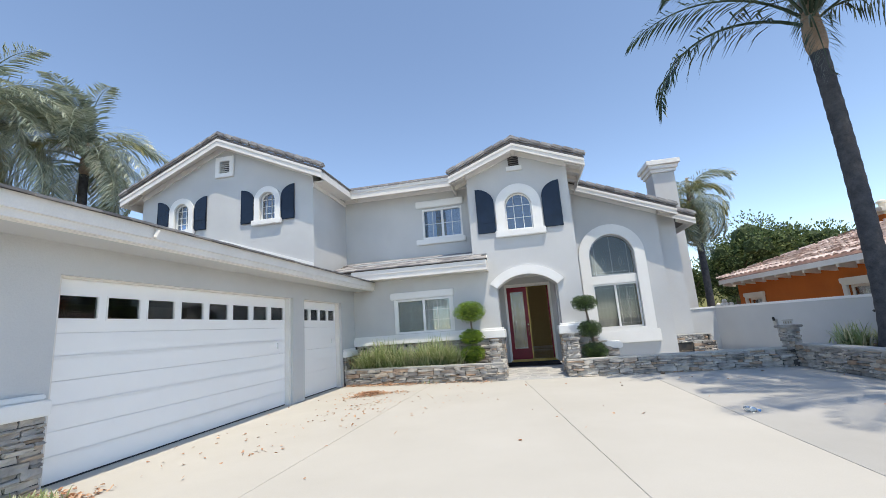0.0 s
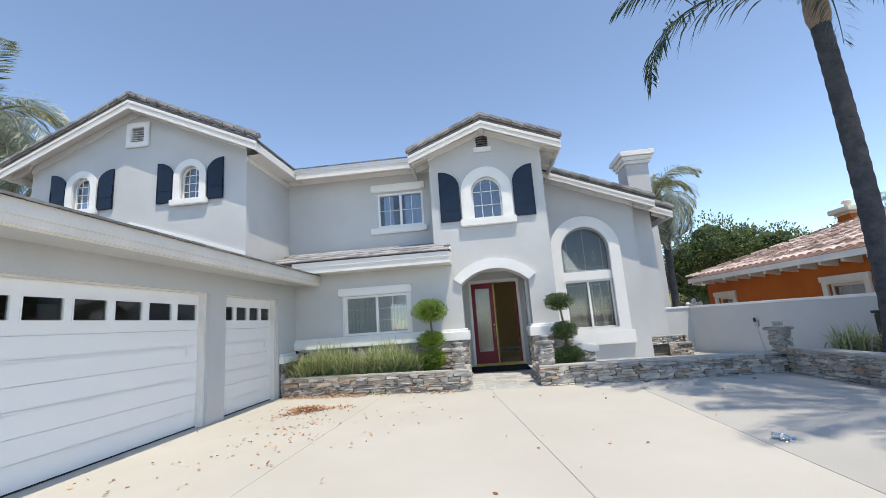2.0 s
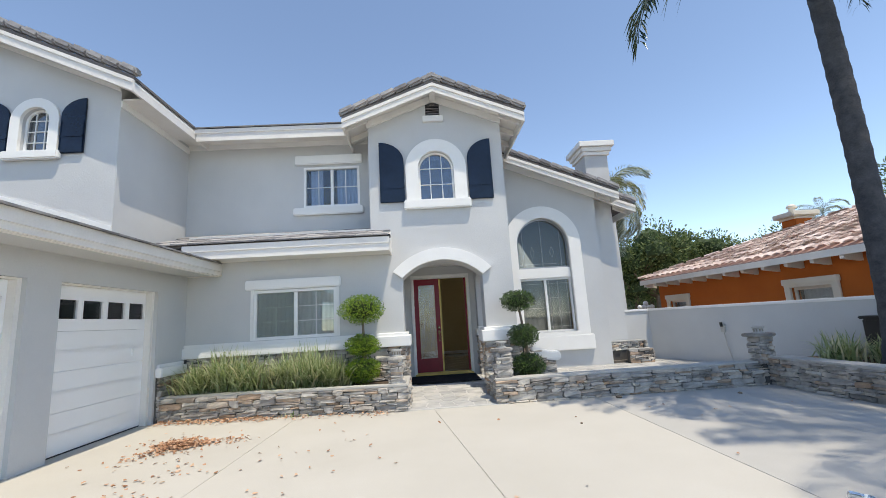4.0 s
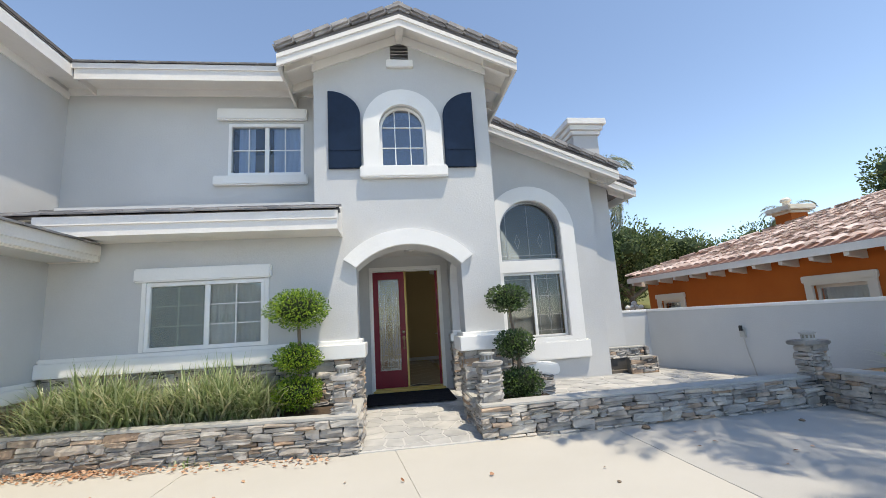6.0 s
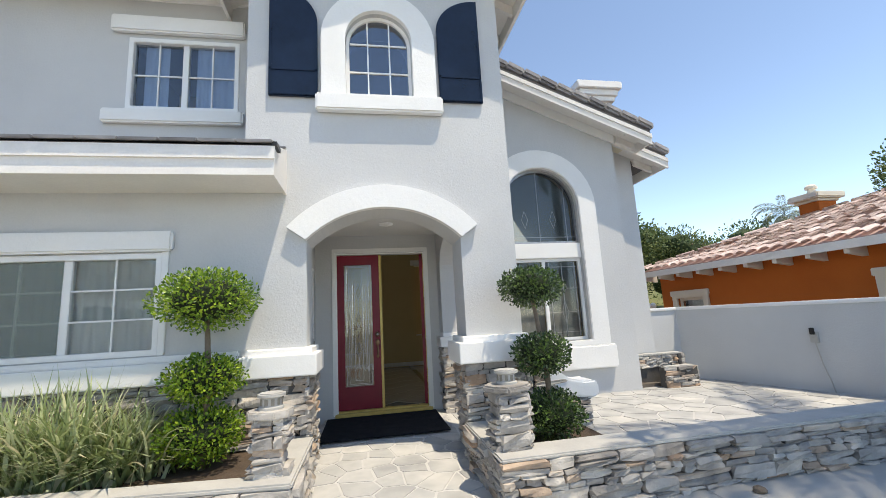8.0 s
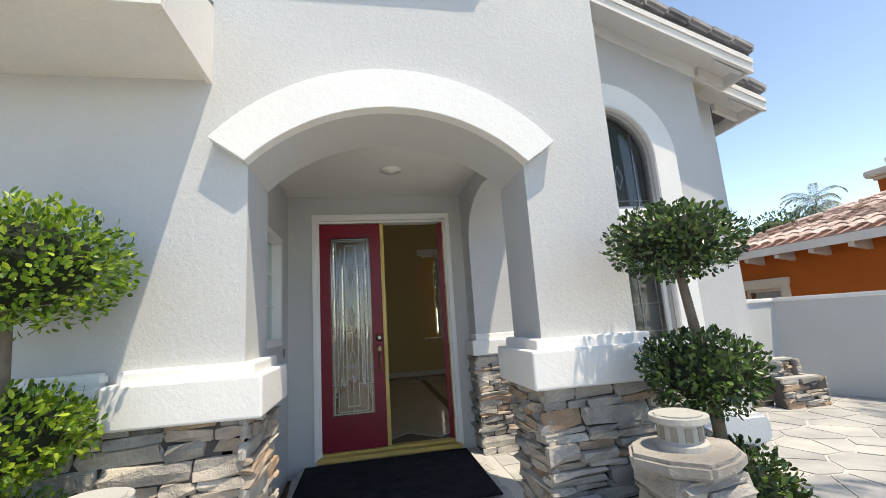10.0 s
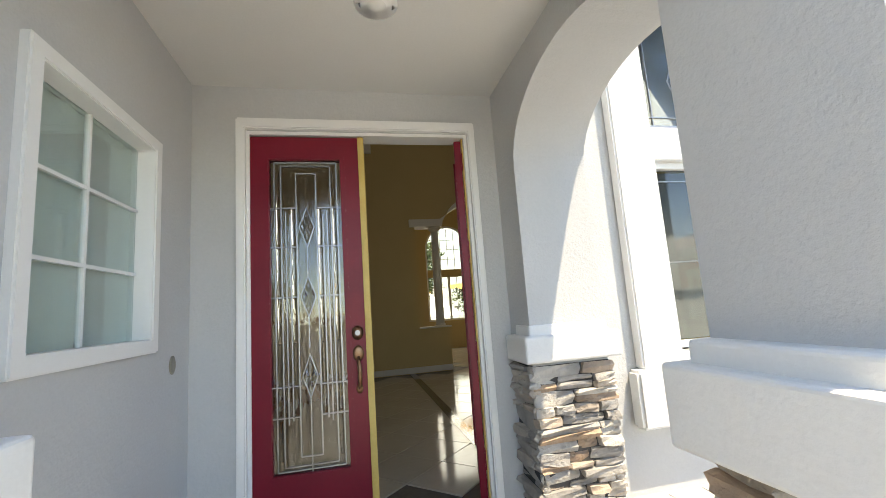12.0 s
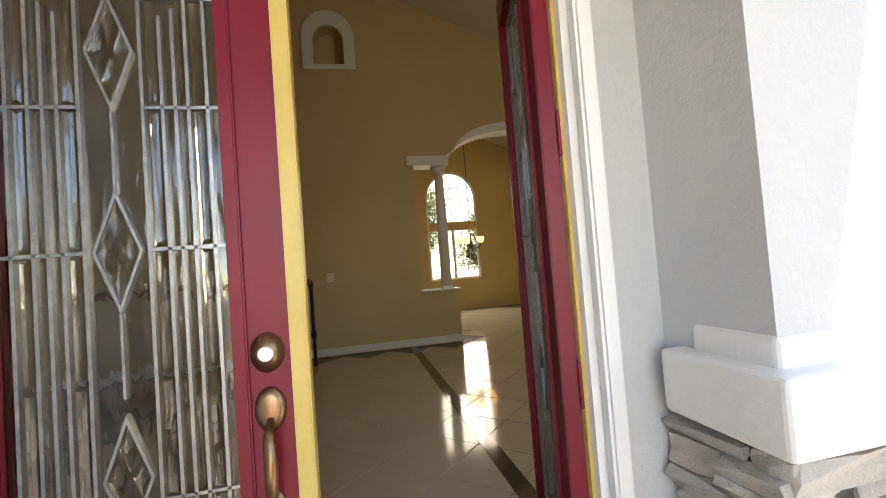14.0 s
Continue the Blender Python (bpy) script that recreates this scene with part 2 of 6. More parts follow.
LITTER = foliage("dry_leaf", [(0.0, (0.30, 0.15, 0.085)), (0.5, (0.50, 0.29, 0.18)), (1.0, (0.64, 0.45, 0.32))], 0.8, 0.2, 0.1)
HILLGRASS = surface("hill_grass", (0.10, 0.13, 0.04), (0.24, 0.22, 0.09), 0.95, 0.15, 3.0, 0.6, 0.1)
# distance haze is painted in as this blue-grey
FARHILL = surface("far_hill_haze", (0.16, 0.20, 0.23), (0.24, 0.28, 0.30), 0.95, 0.02, 0.3, 0.0)
PLASTIC = glass("clear_plastic", (0.8, 0.88, 0.92), 0.1, 1.4)
BLUE = surface("blue_cap", (0.05, 0.18, 0.45), (0.07, 0.22, 0.55), 0.4, 10.0, 60.0, 0.0)
AMBER = glow("amber_glass_shade", (0.85, 0.50, 0.16), 0.6)
# self-lit: daylight beyond the rear window, given as emission
OUTSIDE = glow("garden_glow_sheet", (0.80, 0.88, 0.86), 0.22)
SCREEN = surface("insect_screen_mesh", (0.24, 0.28, 0.26), (0.30, 0.34, 0.315), 0.8, 2.0, 200.0, 0.0)
SCREEN.node_tree.nodes["Principled BSDF"].inputs["Alpha"].default_value = 0.42
GREYBLIND = surface("grey_blind", (0.30, 0.31, 0.31), (0.37, 0.38, 0.38), 0.9, 1.5, 60.0, 0.1, 0.002)
PLATE = surface("tan_metal_plate", (0.22, 0.20, 0.16), (0.32, 0.29, 0.24), 0.5, 12.0, 80.0, 0.1, 0.001)
LENSWHITE = surface("lamp_lens", (0.72, 0.72, 0.70), (0.8, 0.8, 0.78), 0.3, 5.0, 60.0, 0.0)

# ---- geometry helpers ----
ORIGIN = {}
rnd = random.Random(7)


def thing(name, at, label, category, group="", kind=""):
    ob = new(name)
    ob.location = at
    ob.empty_display_size = 0.1
    ORIGIN[ob.name] = Vector(at)
    return tagged(ob, label, category, group, kind)


def part(name, bm, mat, parent=None, label="", smooth=False):
    """Links a bmesh, given in world places, as one mesh object."""
    me = bpy.data.meshes.new(name)
    base = ORIGIN.get(parent.name, Vector()) if parent else Vector()
    if base.length:
        bmesh.ops.translate(bm, vec=-base, verts=bm.verts)
    bm.to_mesh(me)
    bm.free()
    me.materials.append(mat)
    if smooth:
        for f in me.polygons:
            f.use_smooth = True
    ob = new(name, me)
    if parent:
        ob.parent = parent
        ORIGIN[ob.name] = base
    if label:
        ob["label"] = label
    return ob


def structure(ob, label, category):
    return tagged(ob, label, category, kind="structure")


def face(x, y, a=0.0, z=0.0):
    """A frame on an upright plane: u along it, v up, w out of it. a = 0 faces -y, 90 faces +x."""
    c, s = math.cos(radians(a)), math.sin(radians(a))
    return Matrix(((c, 0, s, x), (s, 0, -c, y), (0, 1, 0, z), (0, 0, 0, 1)))


FLAT = Matrix.Identity(4)


def prism(loops, w0, w1, m=FLAT, bm=None, bevel=0.0):
    """A solid from an outline with holes, from w0 to w1 of the frame m."""
    own = bmesh.new()
    tris = geometry.tessellate_polygon([[Vector((u, v, 0)) for u, v in lp] for lp in loops])
    pts = [p for lp in loops for p in lp]
    a = [own.verts.new((u, v, w0)) for u, v in pts]
    b = [own.verts.new((u, v, w1)) for u, v in pts]
    if len(loops) == 1 and len(loops[0]) <= 4:
        own.faces.new(a)
        own.faces.new(b[::-1])
    else:
        for t in tris:
            try:
                own.faces.new([a[i] for i in t])
                own.faces.new([b[i] for i in reversed(t)])
            except ValueError:
                pass
    k = 0
    for lp in loops:
        n = len(lp)
        for i in range(n):
            j = (i + 1) % n
            own.faces.new((a[k + i], a[k + j], b[k + j], b[k + i]))
        k += n
    bmesh.ops.recalc_face_normals(own, faces=own.faces)
    if bevel:
        sharp = [e for e in own.edges if len(e.link_faces) == 2 and e.calc_face_angle(0) > 0.6]
        bmesh.ops.bevel(own, geom=sharp, offset=bevel, segments=2, affect="EDGES", clamp_overlap=True)
    bmesh.ops.transform(own, matrix=m, verts=own.verts)
    return merged(own, bm)


def merged(own, bm):
    if bm is None:
        return own
    me = bpy.data.meshes.new("tmp")
    own.to_mesh(me)
    own.free()
    bm.from_mesh(me)
    bpy.data.meshes.remove(me)
    return bm


def rect(u0, u1, v0, v1):
    return [(u0, v0), (u1, v0), (u1, v1), (u0, v1)]


def box(x0, x1, y0, y1, z0, z1, bevel=0.0, bm=None, m=FLAT):
    return prism([rect(x0, x1, y0, y1)], z0, z1, m, bm, bevel)


def arched(u0, u1, v0, vs, rise, n=20):
    """An upright outline with straight sides up to vs and an elliptic head."""
    c, r = (u0 + u1) / 2, (u1 - u0) / 2
    return [(u0, v0), (u1, v0)] + [(c + r * math.cos(math.pi * i / n), vs + rise * math.sin(math.pi * i / n)) for i in range(n + 1)]


def tube(points, radius, bm=None, sides=8, taper=None, closed_ends=True):
    own = bm if bm is not None else bmesh.new()
    pts = [Vector(p) for p in points]
    rings = []
    for i, p in enumerate(pts):
        d = (pts[min(i + 1, len(pts) - 1)] - pts[max(i - 1, 0)]).normalized()
        up = Vector((0, 0, 1)) if abs(d.z) < 0.9 else Vector((1, 0, 0))
        e1 = d.cross(up).normalized()
        e2 = e1.cross(d)
        r = taper[i] if taper else radius
        rings.append([own.verts.new(p + r * (math.cos(2 * math.pi * k / sides) * e1 + math.sin(2 * math.pi * k / sides) * e2)) for k in range(sides)])
    for a, b in zip(rings, rings[1:]):
        for k in range(sides):
            own.faces.new((a[k], a[(k + 1) % sides], b[(k + 1) % sides], b[k]))
    if closed_ends:
        own.faces.new(rings[0][::-1])
        own.faces.new(rings[-1])
    return own


def lathe(profile, at, bm=None, sides=20):
    """A turned solid from (radius, height) pairs."""
    return tube([(at[0], at[1], at[2] + h) for r, h in profile], 1, bm, sides, [max(r, 0.001) for r, h in profile])


def ball(at, r, bm=None, squash=1.0, sub=2):
    own = bm if bm is not None else bmesh.new()
    bmesh.ops.create_icosphere(own, subdivisions=sub, radius=1, matrix=Matrix.Translation(at) @ Matrix.Diagonal((r, r, r * squash, 1)))
    return own


def child(name, mesh, parent, world_m, label=""):
    """One more object on shared mesh data, placed in the world, under parent."""
    ob = new(name, mesh)
    ob.parent = parent
    ob.matrix_basis = Matrix.Translation(-ORIGIN.get(parent.name, Vector())) @ world_m
    if label:
        ob["label"] = label
    return ob


# ---- stones ----
def stone_meshes(n):
    out = []
    for k in range(n):
        bm = bmesh.new()
        bmesh.ops.create_cube(bm, size=1)
        bmesh.ops.subdivide_edges(bm, edges=bm.edges, cuts=1, use_grid_fill=True)
        for v in bm.verts:
            c = v.co
            q = sum(abs(t) > 0.4 for t in c)
            shrink = (1.0, 1.0, 0.975, 0.90)[q]
            v.co = Vector((c.x * shrink, c.y * shrink, c.z * (shrink if c.z > 0 else 1)))
            v.co += Vector((rnd.uniform(-0.03, 0.03), rnd.uniform(-0.10, 0.10), rnd.uniform(-0.2, 0.16) if c.z > 0 else 0))
        lean, tip = rnd.uniform(-0.16, 0.16), rnd.uniform(-0.16, 0.16)
        for v in bm.verts:
            v.co.x += lean * v.co.y * 0.4
            v.co.y += tip * v.co.x
        bmesh.ops.recalc_face_normals(bm, faces=bm.faces)
        me = bpy.data.meshes.new("stone")
        bm.to_mesh(me)
        bm.free()
        me.materials.append(STONE)
        out.append(me)
    return out


STONES = stone_meshes(22)


def stone_face(parent, m, u0, u1, v0, v1, over=0.0, keep=None, deep=1.0):
    """Courses of split ledge stones on the frame m; over lets the ends run past a corner."""
    v = v0
    while v < v1 - 0.02:
        h = min(rnd.choice((0.035, 0.045, 0.055, 0.065, 0.08, 0.105)), v1 - v)
        if v1 - v - h < 0.035:
            h = v1 - v
        u = u0 - over * rnd.uniform(0.2, 1)
        end = u1 + over * rnd.uniform(0.2, 1)
        while u < end - 0.01:
            l = min(rnd.uniform(1.5, 5.0) * max(h, 0.055), end - u)
            if end - u - l < 0.06:
                l = end - u
            rows = [(v, h)]
            if h > 0.075 and rnd.random() < 0.45:
                cut = rnd.uniform(0.4, 0.6) * h
                rows = [(v, cut), (v + cut, h - cut)]
            for vv, hh in rows:
                if keep and not keep(u + l / 2, vv + hh / 2):
                    continue
                d = rnd.uniform(0.045, 0.10) * deep
                place = m @ Matrix.Translation((u + l / 2, vv + hh / 2, d / 2 - 0.03)) @ Euler((rnd.uniform(-0.06, 0.06), rnd.uniform(-0.05, 0.05), rnd.uniform(-0.03, 0.03))).to_matrix().to_4x4()
                child("stone", rnd.choice(STONES), parent, place @ Matrix.Diagonal((l - 0.006, hh * 0.98 - 0.002, d, 1)))
            u += l
        v += h

# ---- ground and paving ----
ground = part("ground", box(-250, 250, -200, 260, -0.35, -0.03), EARTH)
structure(ground, "dry brown earth spreading round the house", "ground")
drive = part("driveway", box(-4.0, 8.0, -12, 13.0, -0.03, -0.007), CONCRETE2)
structure(drive, "wide pale concrete driveway cast in large slabs", "driveway")
JX = [(-4.0, -4.0), (-1.5, -1.3), (2.2, 1.05), (3.78, 3.73), (7.6, 7.6)]
for i in range(4):
    for y0, y1 in ((-12.0, -4.0), (-4.0, 3.2), (3.2, 13.0)):
        g = 0.002
        xa = [JX[i][0] + (JX[i][1] - JX[i][0]) * max(0, (y - 3.2) / 8.0) + g for y in (y0, y1)]
        xb = [JX[i + 1][0] + (JX[i + 1][1] - JX[i + 1][0]) * max(0, (y - 3.2) / 8.0) - g for y in (y0, y1)]
        part("slab", prism([[(xa[0], y0 + g), (xb[0], y0 + g), (xb[1], y1 - g), (xa[1], y1 - g)]], -0.022, 0.0, FLAT, None, 0.004), CONCRETE2 if i == 3 else CONCRETE, drive)


def clip_cell(cell, p, q):
    """The part of a polygon nearer to p than to q."""
    mid, n = (p + q) / 2, q - p
    out = []
    for a, b in zip(cell, cell[1:] + cell[:1]):
        da, db = (a - mid).dot(n), (b - mid).dot(n)
        if da <= 0:
            out.append(a)
        if da * db < 0:
            out.append(a + (b - a) * (da / (da - db)))
    return out


def flagstones(parent, poly, step, zfun, gap, seed):
    """Irregular flags that fill a convex outline."""
    r = random.Random(seed)
    xs, ys = [p[0] for p in poly], [p[1] for p in poly]
    pts = []
    y = min(ys) - step
    while y < max(ys) + step:
        x = min(xs) - step
        while x < max(xs) + step:
            pts.append(Vector((x + r.uniform(-0.42, 0.42) * step, y + r.uniform(-0.42, 0.42) * step)))
            x += step
        y += step
    for p in pts:
        cell = [Vector(v) for v in poly]
        for q in pts:
            if q is not p and (q - p).length < 3 * step and cell:
                cell = clip_cell(cell, p, q)
        if len(cell) < 3:
            continue
        c = sum(cell, Vector((0, 0))) / len(cell)
        size = min((v - c).length for v in cell)
        if size < 0.06:
            continue
        k = 1 - gap / size
        loop = [tuple(c + (v - c) * k) for v in cell]
        bm = prism([loop], -0.02, 0.003 + r.uniform(0, 0.003), FLAT)
        for v in bm.verts:
            v.co.z += zfun(v.co.x, v.co.y)
        part("flagstone", bm, FLAG, parent)


def rise(x, y):
    return 0.012 + 0.09 * min(max((y - 11.7) / 2.2, 0), 1)


def sloped(bm):
    for v in bm.verts:
        v.co.z += rise(v.co.x, v.co.y)
    return bm


bm = bmesh.new()
for i in range(6):
    box(0.45, 2.25, 11.66 + i * 0.565, 11.66 + (i + 1) * 0.565, -0.06, 0.0, 0, bm)
walkway = structure(part("pavement_walkway", sloped(bm), GROUT), "pale irregular flagstone path to the porch", "path")
patio = structure(part("pavement_patio", box(2.25, 8.0, 11.9, 15.9, -0.05, 0.095), GROUT), "raised flagstone patio behind a low stone wall", "patio")

# ---- house walls ----
wall_garage = part("wall_garage", prism([[(2.2, 0), (4.80, 0), (4.80, 2.25), (9.57, 2.25), (9.57, 0), (10.05, 0), (10.05, 2.25), (12.04, 2.25), (12.04, 0), (12.95, 0), (12.95, 3.0), (2.2, 3.0)]], 0, -0.22, face(-3.82, 0, 90), None), STUCCO)
structure(wall_garage, "light grey stucco garage wall", "wall")
bm = prism([rect(-11.5, -3.82, 0, 3.0)], 0, -0.2, face(0, 2.2, 0))
prism([[(-11.5, 3.0), (-3.82, 3.0), (-7.3, 4.2)]], 0, -0.2, face(0, 2.2, 0), bm)
box(-11.5, -11.3, 2.4, 25, 0, 4.0, 0, bm)
box(-11.3, -0.5, 25, 25.2, 0, 5.6, 0, bm)
structure(part("wall_rear", bm, STUCCO), "plain grey stucco outer walls", "wall")

wall_lower = part("wall_lower", prism([rect(-3.82, -0.13, 0, 3.42), rect(-2.50, -0.86, 1.27, 2.25)], 0, -0.2, face(0, 12.95)), STUCCO)
structure(wall_lower, "grey stucco ground floor wall beside the porch", "wall")
wall_upper = part("wall_upper", prism([rect(-4.38, -0.13, 3.0, 6.0), rect(-1.745, -0.455, 4.175, 5.15)], 0, -0.2, face(0, 13.80)), STUCCO)
structure(wall_upper, "grey stucco upper wall under the eave", "wall")

GX, GY, GA = -7.25, 11.6, 7.36


def gable_z(x):
    return GA - 0.445 * abs(x - GX)


gloops = [[(-10.12, 2.9), (-4.38, 2.9), (-4.38, gable_z(-4.38)), (GX, GA), (-10.12, gable_z(-10.12))]]
for c in (-5.81, -8.69):
    gloops.append(arched(c - 0.25, c + 0.25, 4.80, 5.38, 0.25))
gloops.append(rect(-7.42, -7.08, 6.42, 6.80))
wall_gable = part("wall_gable", prism(gloops, 0, -0.2, face(0, GY)), STUCCO)
structure(wall_gable, "grey stucco gable wall over the garage", "wall")
structure(part("wall_gable_return", prism([rect(11.8, 13.80, 2.9, 6.05)], 0, -0.2, face(-4.38, 0, 90)), STUCCO), "grey stucco side wall of the gable wing", "wall")

TX, TA = 1.31, 6.40


def tower_z(x):
    return TA - 0.395 * abs(x - TX)


TL, TR = -0.13, 2.77
arch = [(0.49 + 1.65 * i / 24, 0) for i in range(25)]
AR = 1.171
arch = [(u, 2.68 - AR + math.sqrt(AR * AR - (u - 1.315) ** 2)) for u, _ in arch]
tout = [(TL, 0), (0.49, 0)] + arch + [(2.14, 0), (TR, 0), (TR, tower_z(TR)), (TX, TA), (TL, tower_z(TL))]
wall_tower = part("wall_tower", prism([tout, arched(0.92, 1.68, 3.98, 4.68, 0.38), rect(1.15, 1.46, 5.88, 6.26)], 0, -0.48, face(0, 12.95)), STUCCO)
structure(wall_tower, "grey stucco entry tower with an arched porch opening", "wall")
side_open = [(13.44, 0.0)] + [(14.10 - 0.65 * math.cos(math.pi * i / 20), 2.2 + 0.42 * math.sin(math.pi * i / 20)) for i in range(21)] + [(14.75, 0.0)]
wall_porch = part("wall_porch_side", prism([[(13.43, 0.0)] + side_open + [(15.2, 0.0), (15.2, 5.7), (13.43, 5.7)]], 0, -0.47, face(2.67, 0, 90)), STUCCO)
structure(wall_porch, "grey stucco porch side wall with an arched opening", "wall")
structure(part("wall_porch_left", prism([rect(13.43, 15.05, 0, 5.6), rect(13.80, 14.58, 1.31, 2.23)], 0, -0.40, face(0.33, 0, 90)), STUCCO), "grey stucco porch wall with a small window", "wall")
wall_door = part("wall_door", prism([rect(-0.07, 2.2, 0, 3.0), rect(0.62, 2.02, 0.13, 2.53)], 0, -0.14, face(0, 15.05)), STUCCO)
structure(wall_door, "grey stucco wall round the entrance doors", "wall")
structure(part("ceiling_porch", box(0.33, 2.2, 13.43, 15.05, 2.81, 2.95), PORCHPAINT), "smooth grey stucco porch ceiling", "ceiling")


def wing_z(x):
    return 5.56 - 0.4 * (x - 3.26)


wall_wing = part("wall_wing", prism([[(TR, 0), (5.58, 0), (5.58, wing_z(5.58)), (TR, wing_z(TR))], arched(3.38, 4.74, 0.98, 3.26, 0.68)], 0, -0.25, face(0, 15.05)), STUCCO)
structure(wall_wing, "grey stucco wall with a tall arched window", "wall")
bm = prism([[(5.58, 0), (6.24, 0), (6.24, wing_z(6.24)), (5.58, wing_z(5.58))]], 0, -0.2, face(0, 15.5))
prism([rect(15.3, 15.5, 0, wing_z(5.58))], 0, -0.2, face(5.58, 0, 90), bm)
prism([rect(15.7, 25.2, 0, wing_z(6.24))], 0, -0.2, face(6.24, 0, 90), bm)
structure(part("wall_wing_side", bm, STUCCO), "grey stucco set-back wall at the house corner", "wall")


# ---- roofs ----
def tile_mesh(l, w, t, mat):
    bm = box(-w / 2, w / 2, 0, l, 0, t, t * 0.3)
    me = bpy.data.meshes.new("tile")
    bm.to_mesh(me)
    bm.free()
    me.materials.append(mat)
    return me


RAKE = tile_mesh(0.35, 0.20, 0.13, TILE)
FLATTILE = tile_mesh(0.36, 0.31, 0.028, TILE)


def slope_place(p, along, up):
    """A frame at p whose y axis runs along and whose z axis is near up."""
    y = Vector(along).normalized()
    x = y.cross(Vector(up)).normalized()
    z = x.cross(y)
    return Matrix.Translation(p) @ Matrix((x, y, z)).transposed().to_4x4()


def rake_tiles(roof, a, b):
    """Overlapping rake tiles from the low end a to the high end b."""
    a, b = Vector(a), Vector(b)
    d = (b - a).normalized()
    n = int((b - a).length / 0.31)
    for i in range(n + 1):
        m = slope_place(a + d * 0.31 * i, d + Vector((0, 0, 0.085)), (0, 0, 1))
        child("tile", RAKE, roof, m @ Matrix.Translation((0, 0, 0.012 + rnd.uniform(0, 0.006))))


def board(bm, a, b, y0, y1, drop0, drop1):
    """A raking board between two points of the x-z plane, from y0 to y1."""
    prism([[(a[0], a[1] - drop0), (b[0], b[1] - drop0), (b[0], b[1] - drop1), (a[0], a[1] - drop1)]], 0, -(y1 - y0), face(0, y0), bm)


def gable_roof(name, cx, apex, slope, half, y0, y1, label, drop=0.2):
    """Two slopes along y with a raking fascia, soffit boards and rake tiles at the front."""
    L, R, A = (cx - half, apex - slope * half), (cx + half, apex - slope * half), (cx, apex)
    bm = bmesh.new()
    board(bm, L, A, y0 + 0.012, y1, 0.0, -0.07)
    board(bm, A, R, y0 + 0.012, y1, 0.0, -0.07)
    roof = structure(part(name, bm, ROOFBASE), label, "roof")
    for a, b in ((L, A), (R, A)):
        bm = bmesh.new()
        board(bm, a, b, y0, y0 + 0.045, 0.004, drop)
        part("fascia", bm, FASCIA, roof, "white painted raking fascia board")
        bm = bmesh.new()
        board(bm, a, b, y0 - 0.02, y0, 0.004, 0.075)
        part("drip_edge", bm, FASCIA, roof)
        bm = bmesh.new()
        board(bm, a, b, y0 + 0.05, y1, 0.004, 0.03)
        part("soffit", bm, FASCIA, roof)
        s = 1 if a[0] > cx else -1
        bm = box(a[0] - (0.04 if s > 0 else 0.0), a[0] + (0.0 if s > 0 else 0.04), y0 + 0.048, y1, a[1] - drop, a[1] + 0.02)
        part("eave_fascia", bm, FASCIA, roof)
        rake_tiles(roof, (a[0] + 0.02 * s, y0 + 0.05, a[1] + 0.06), (A[0], y0 + 0.05, A[1] + 0.06))
        for i in range(3):
            yy = y0 + 0.25 + 0.6 * i
            bm = bmesh.new()
            board(bm, (cx + s * (half - 0.05), a[1] + slope * 0.05), (cx + s * (half - 0.5), a[1] + slope * 0.5), yy, yy + 0.06, 0.03, 0.16)
            part("rafter_tail", bm, FASCIA, roof)
    bm = bmesh.new()
    board(bm, (cx - 0.06, apex), (cx + 0.06, apex), y0 + 0.05, y1, 0.03, 0.2)
    part("ridge_beam", bm, FASCIA, roof)
    return roof


roof_tower = gable_roof("roof_tower", TX, TA + 0.02, 0.395, 1.91, 12.5, 18.0, "grey tiled gable roof over the entry tower")
bm = bmesh.new()
board(bm, (TL - 0.02, tower_z(TL) - 0.02), (TX, TA - 0.02), 12.92, 12.95, 0.0, 0.16)
board(bm, (TX, TA - 0.02), (TR + 0.02, tower_z(TR) - 0.02), 12.92, 12.95, 0.0, 0.16)
part("frieze_board", bm, TRIM, roof_tower)
roof_gable = gable_roof("roof_gable", GX, GA + 0.02, 0.445, 3.32, 11.22, 17.0, "grey tiled gable roof over the garage wing", 0.22)
bm = bmesh.new()
board(bm, (-10.12, gable_z(-10.12) - 0.02), (GX, GA - 0.02), GY - 0.03, GY, 0.0, 0.17)
board(bm, (GX, GA - 0.02), (-4.38, gable_z(-4.38) - 0.02), GY - 0.03, GY, 0.0, 0.17)
part("frieze_board", bm, TRIM, roof_gable)

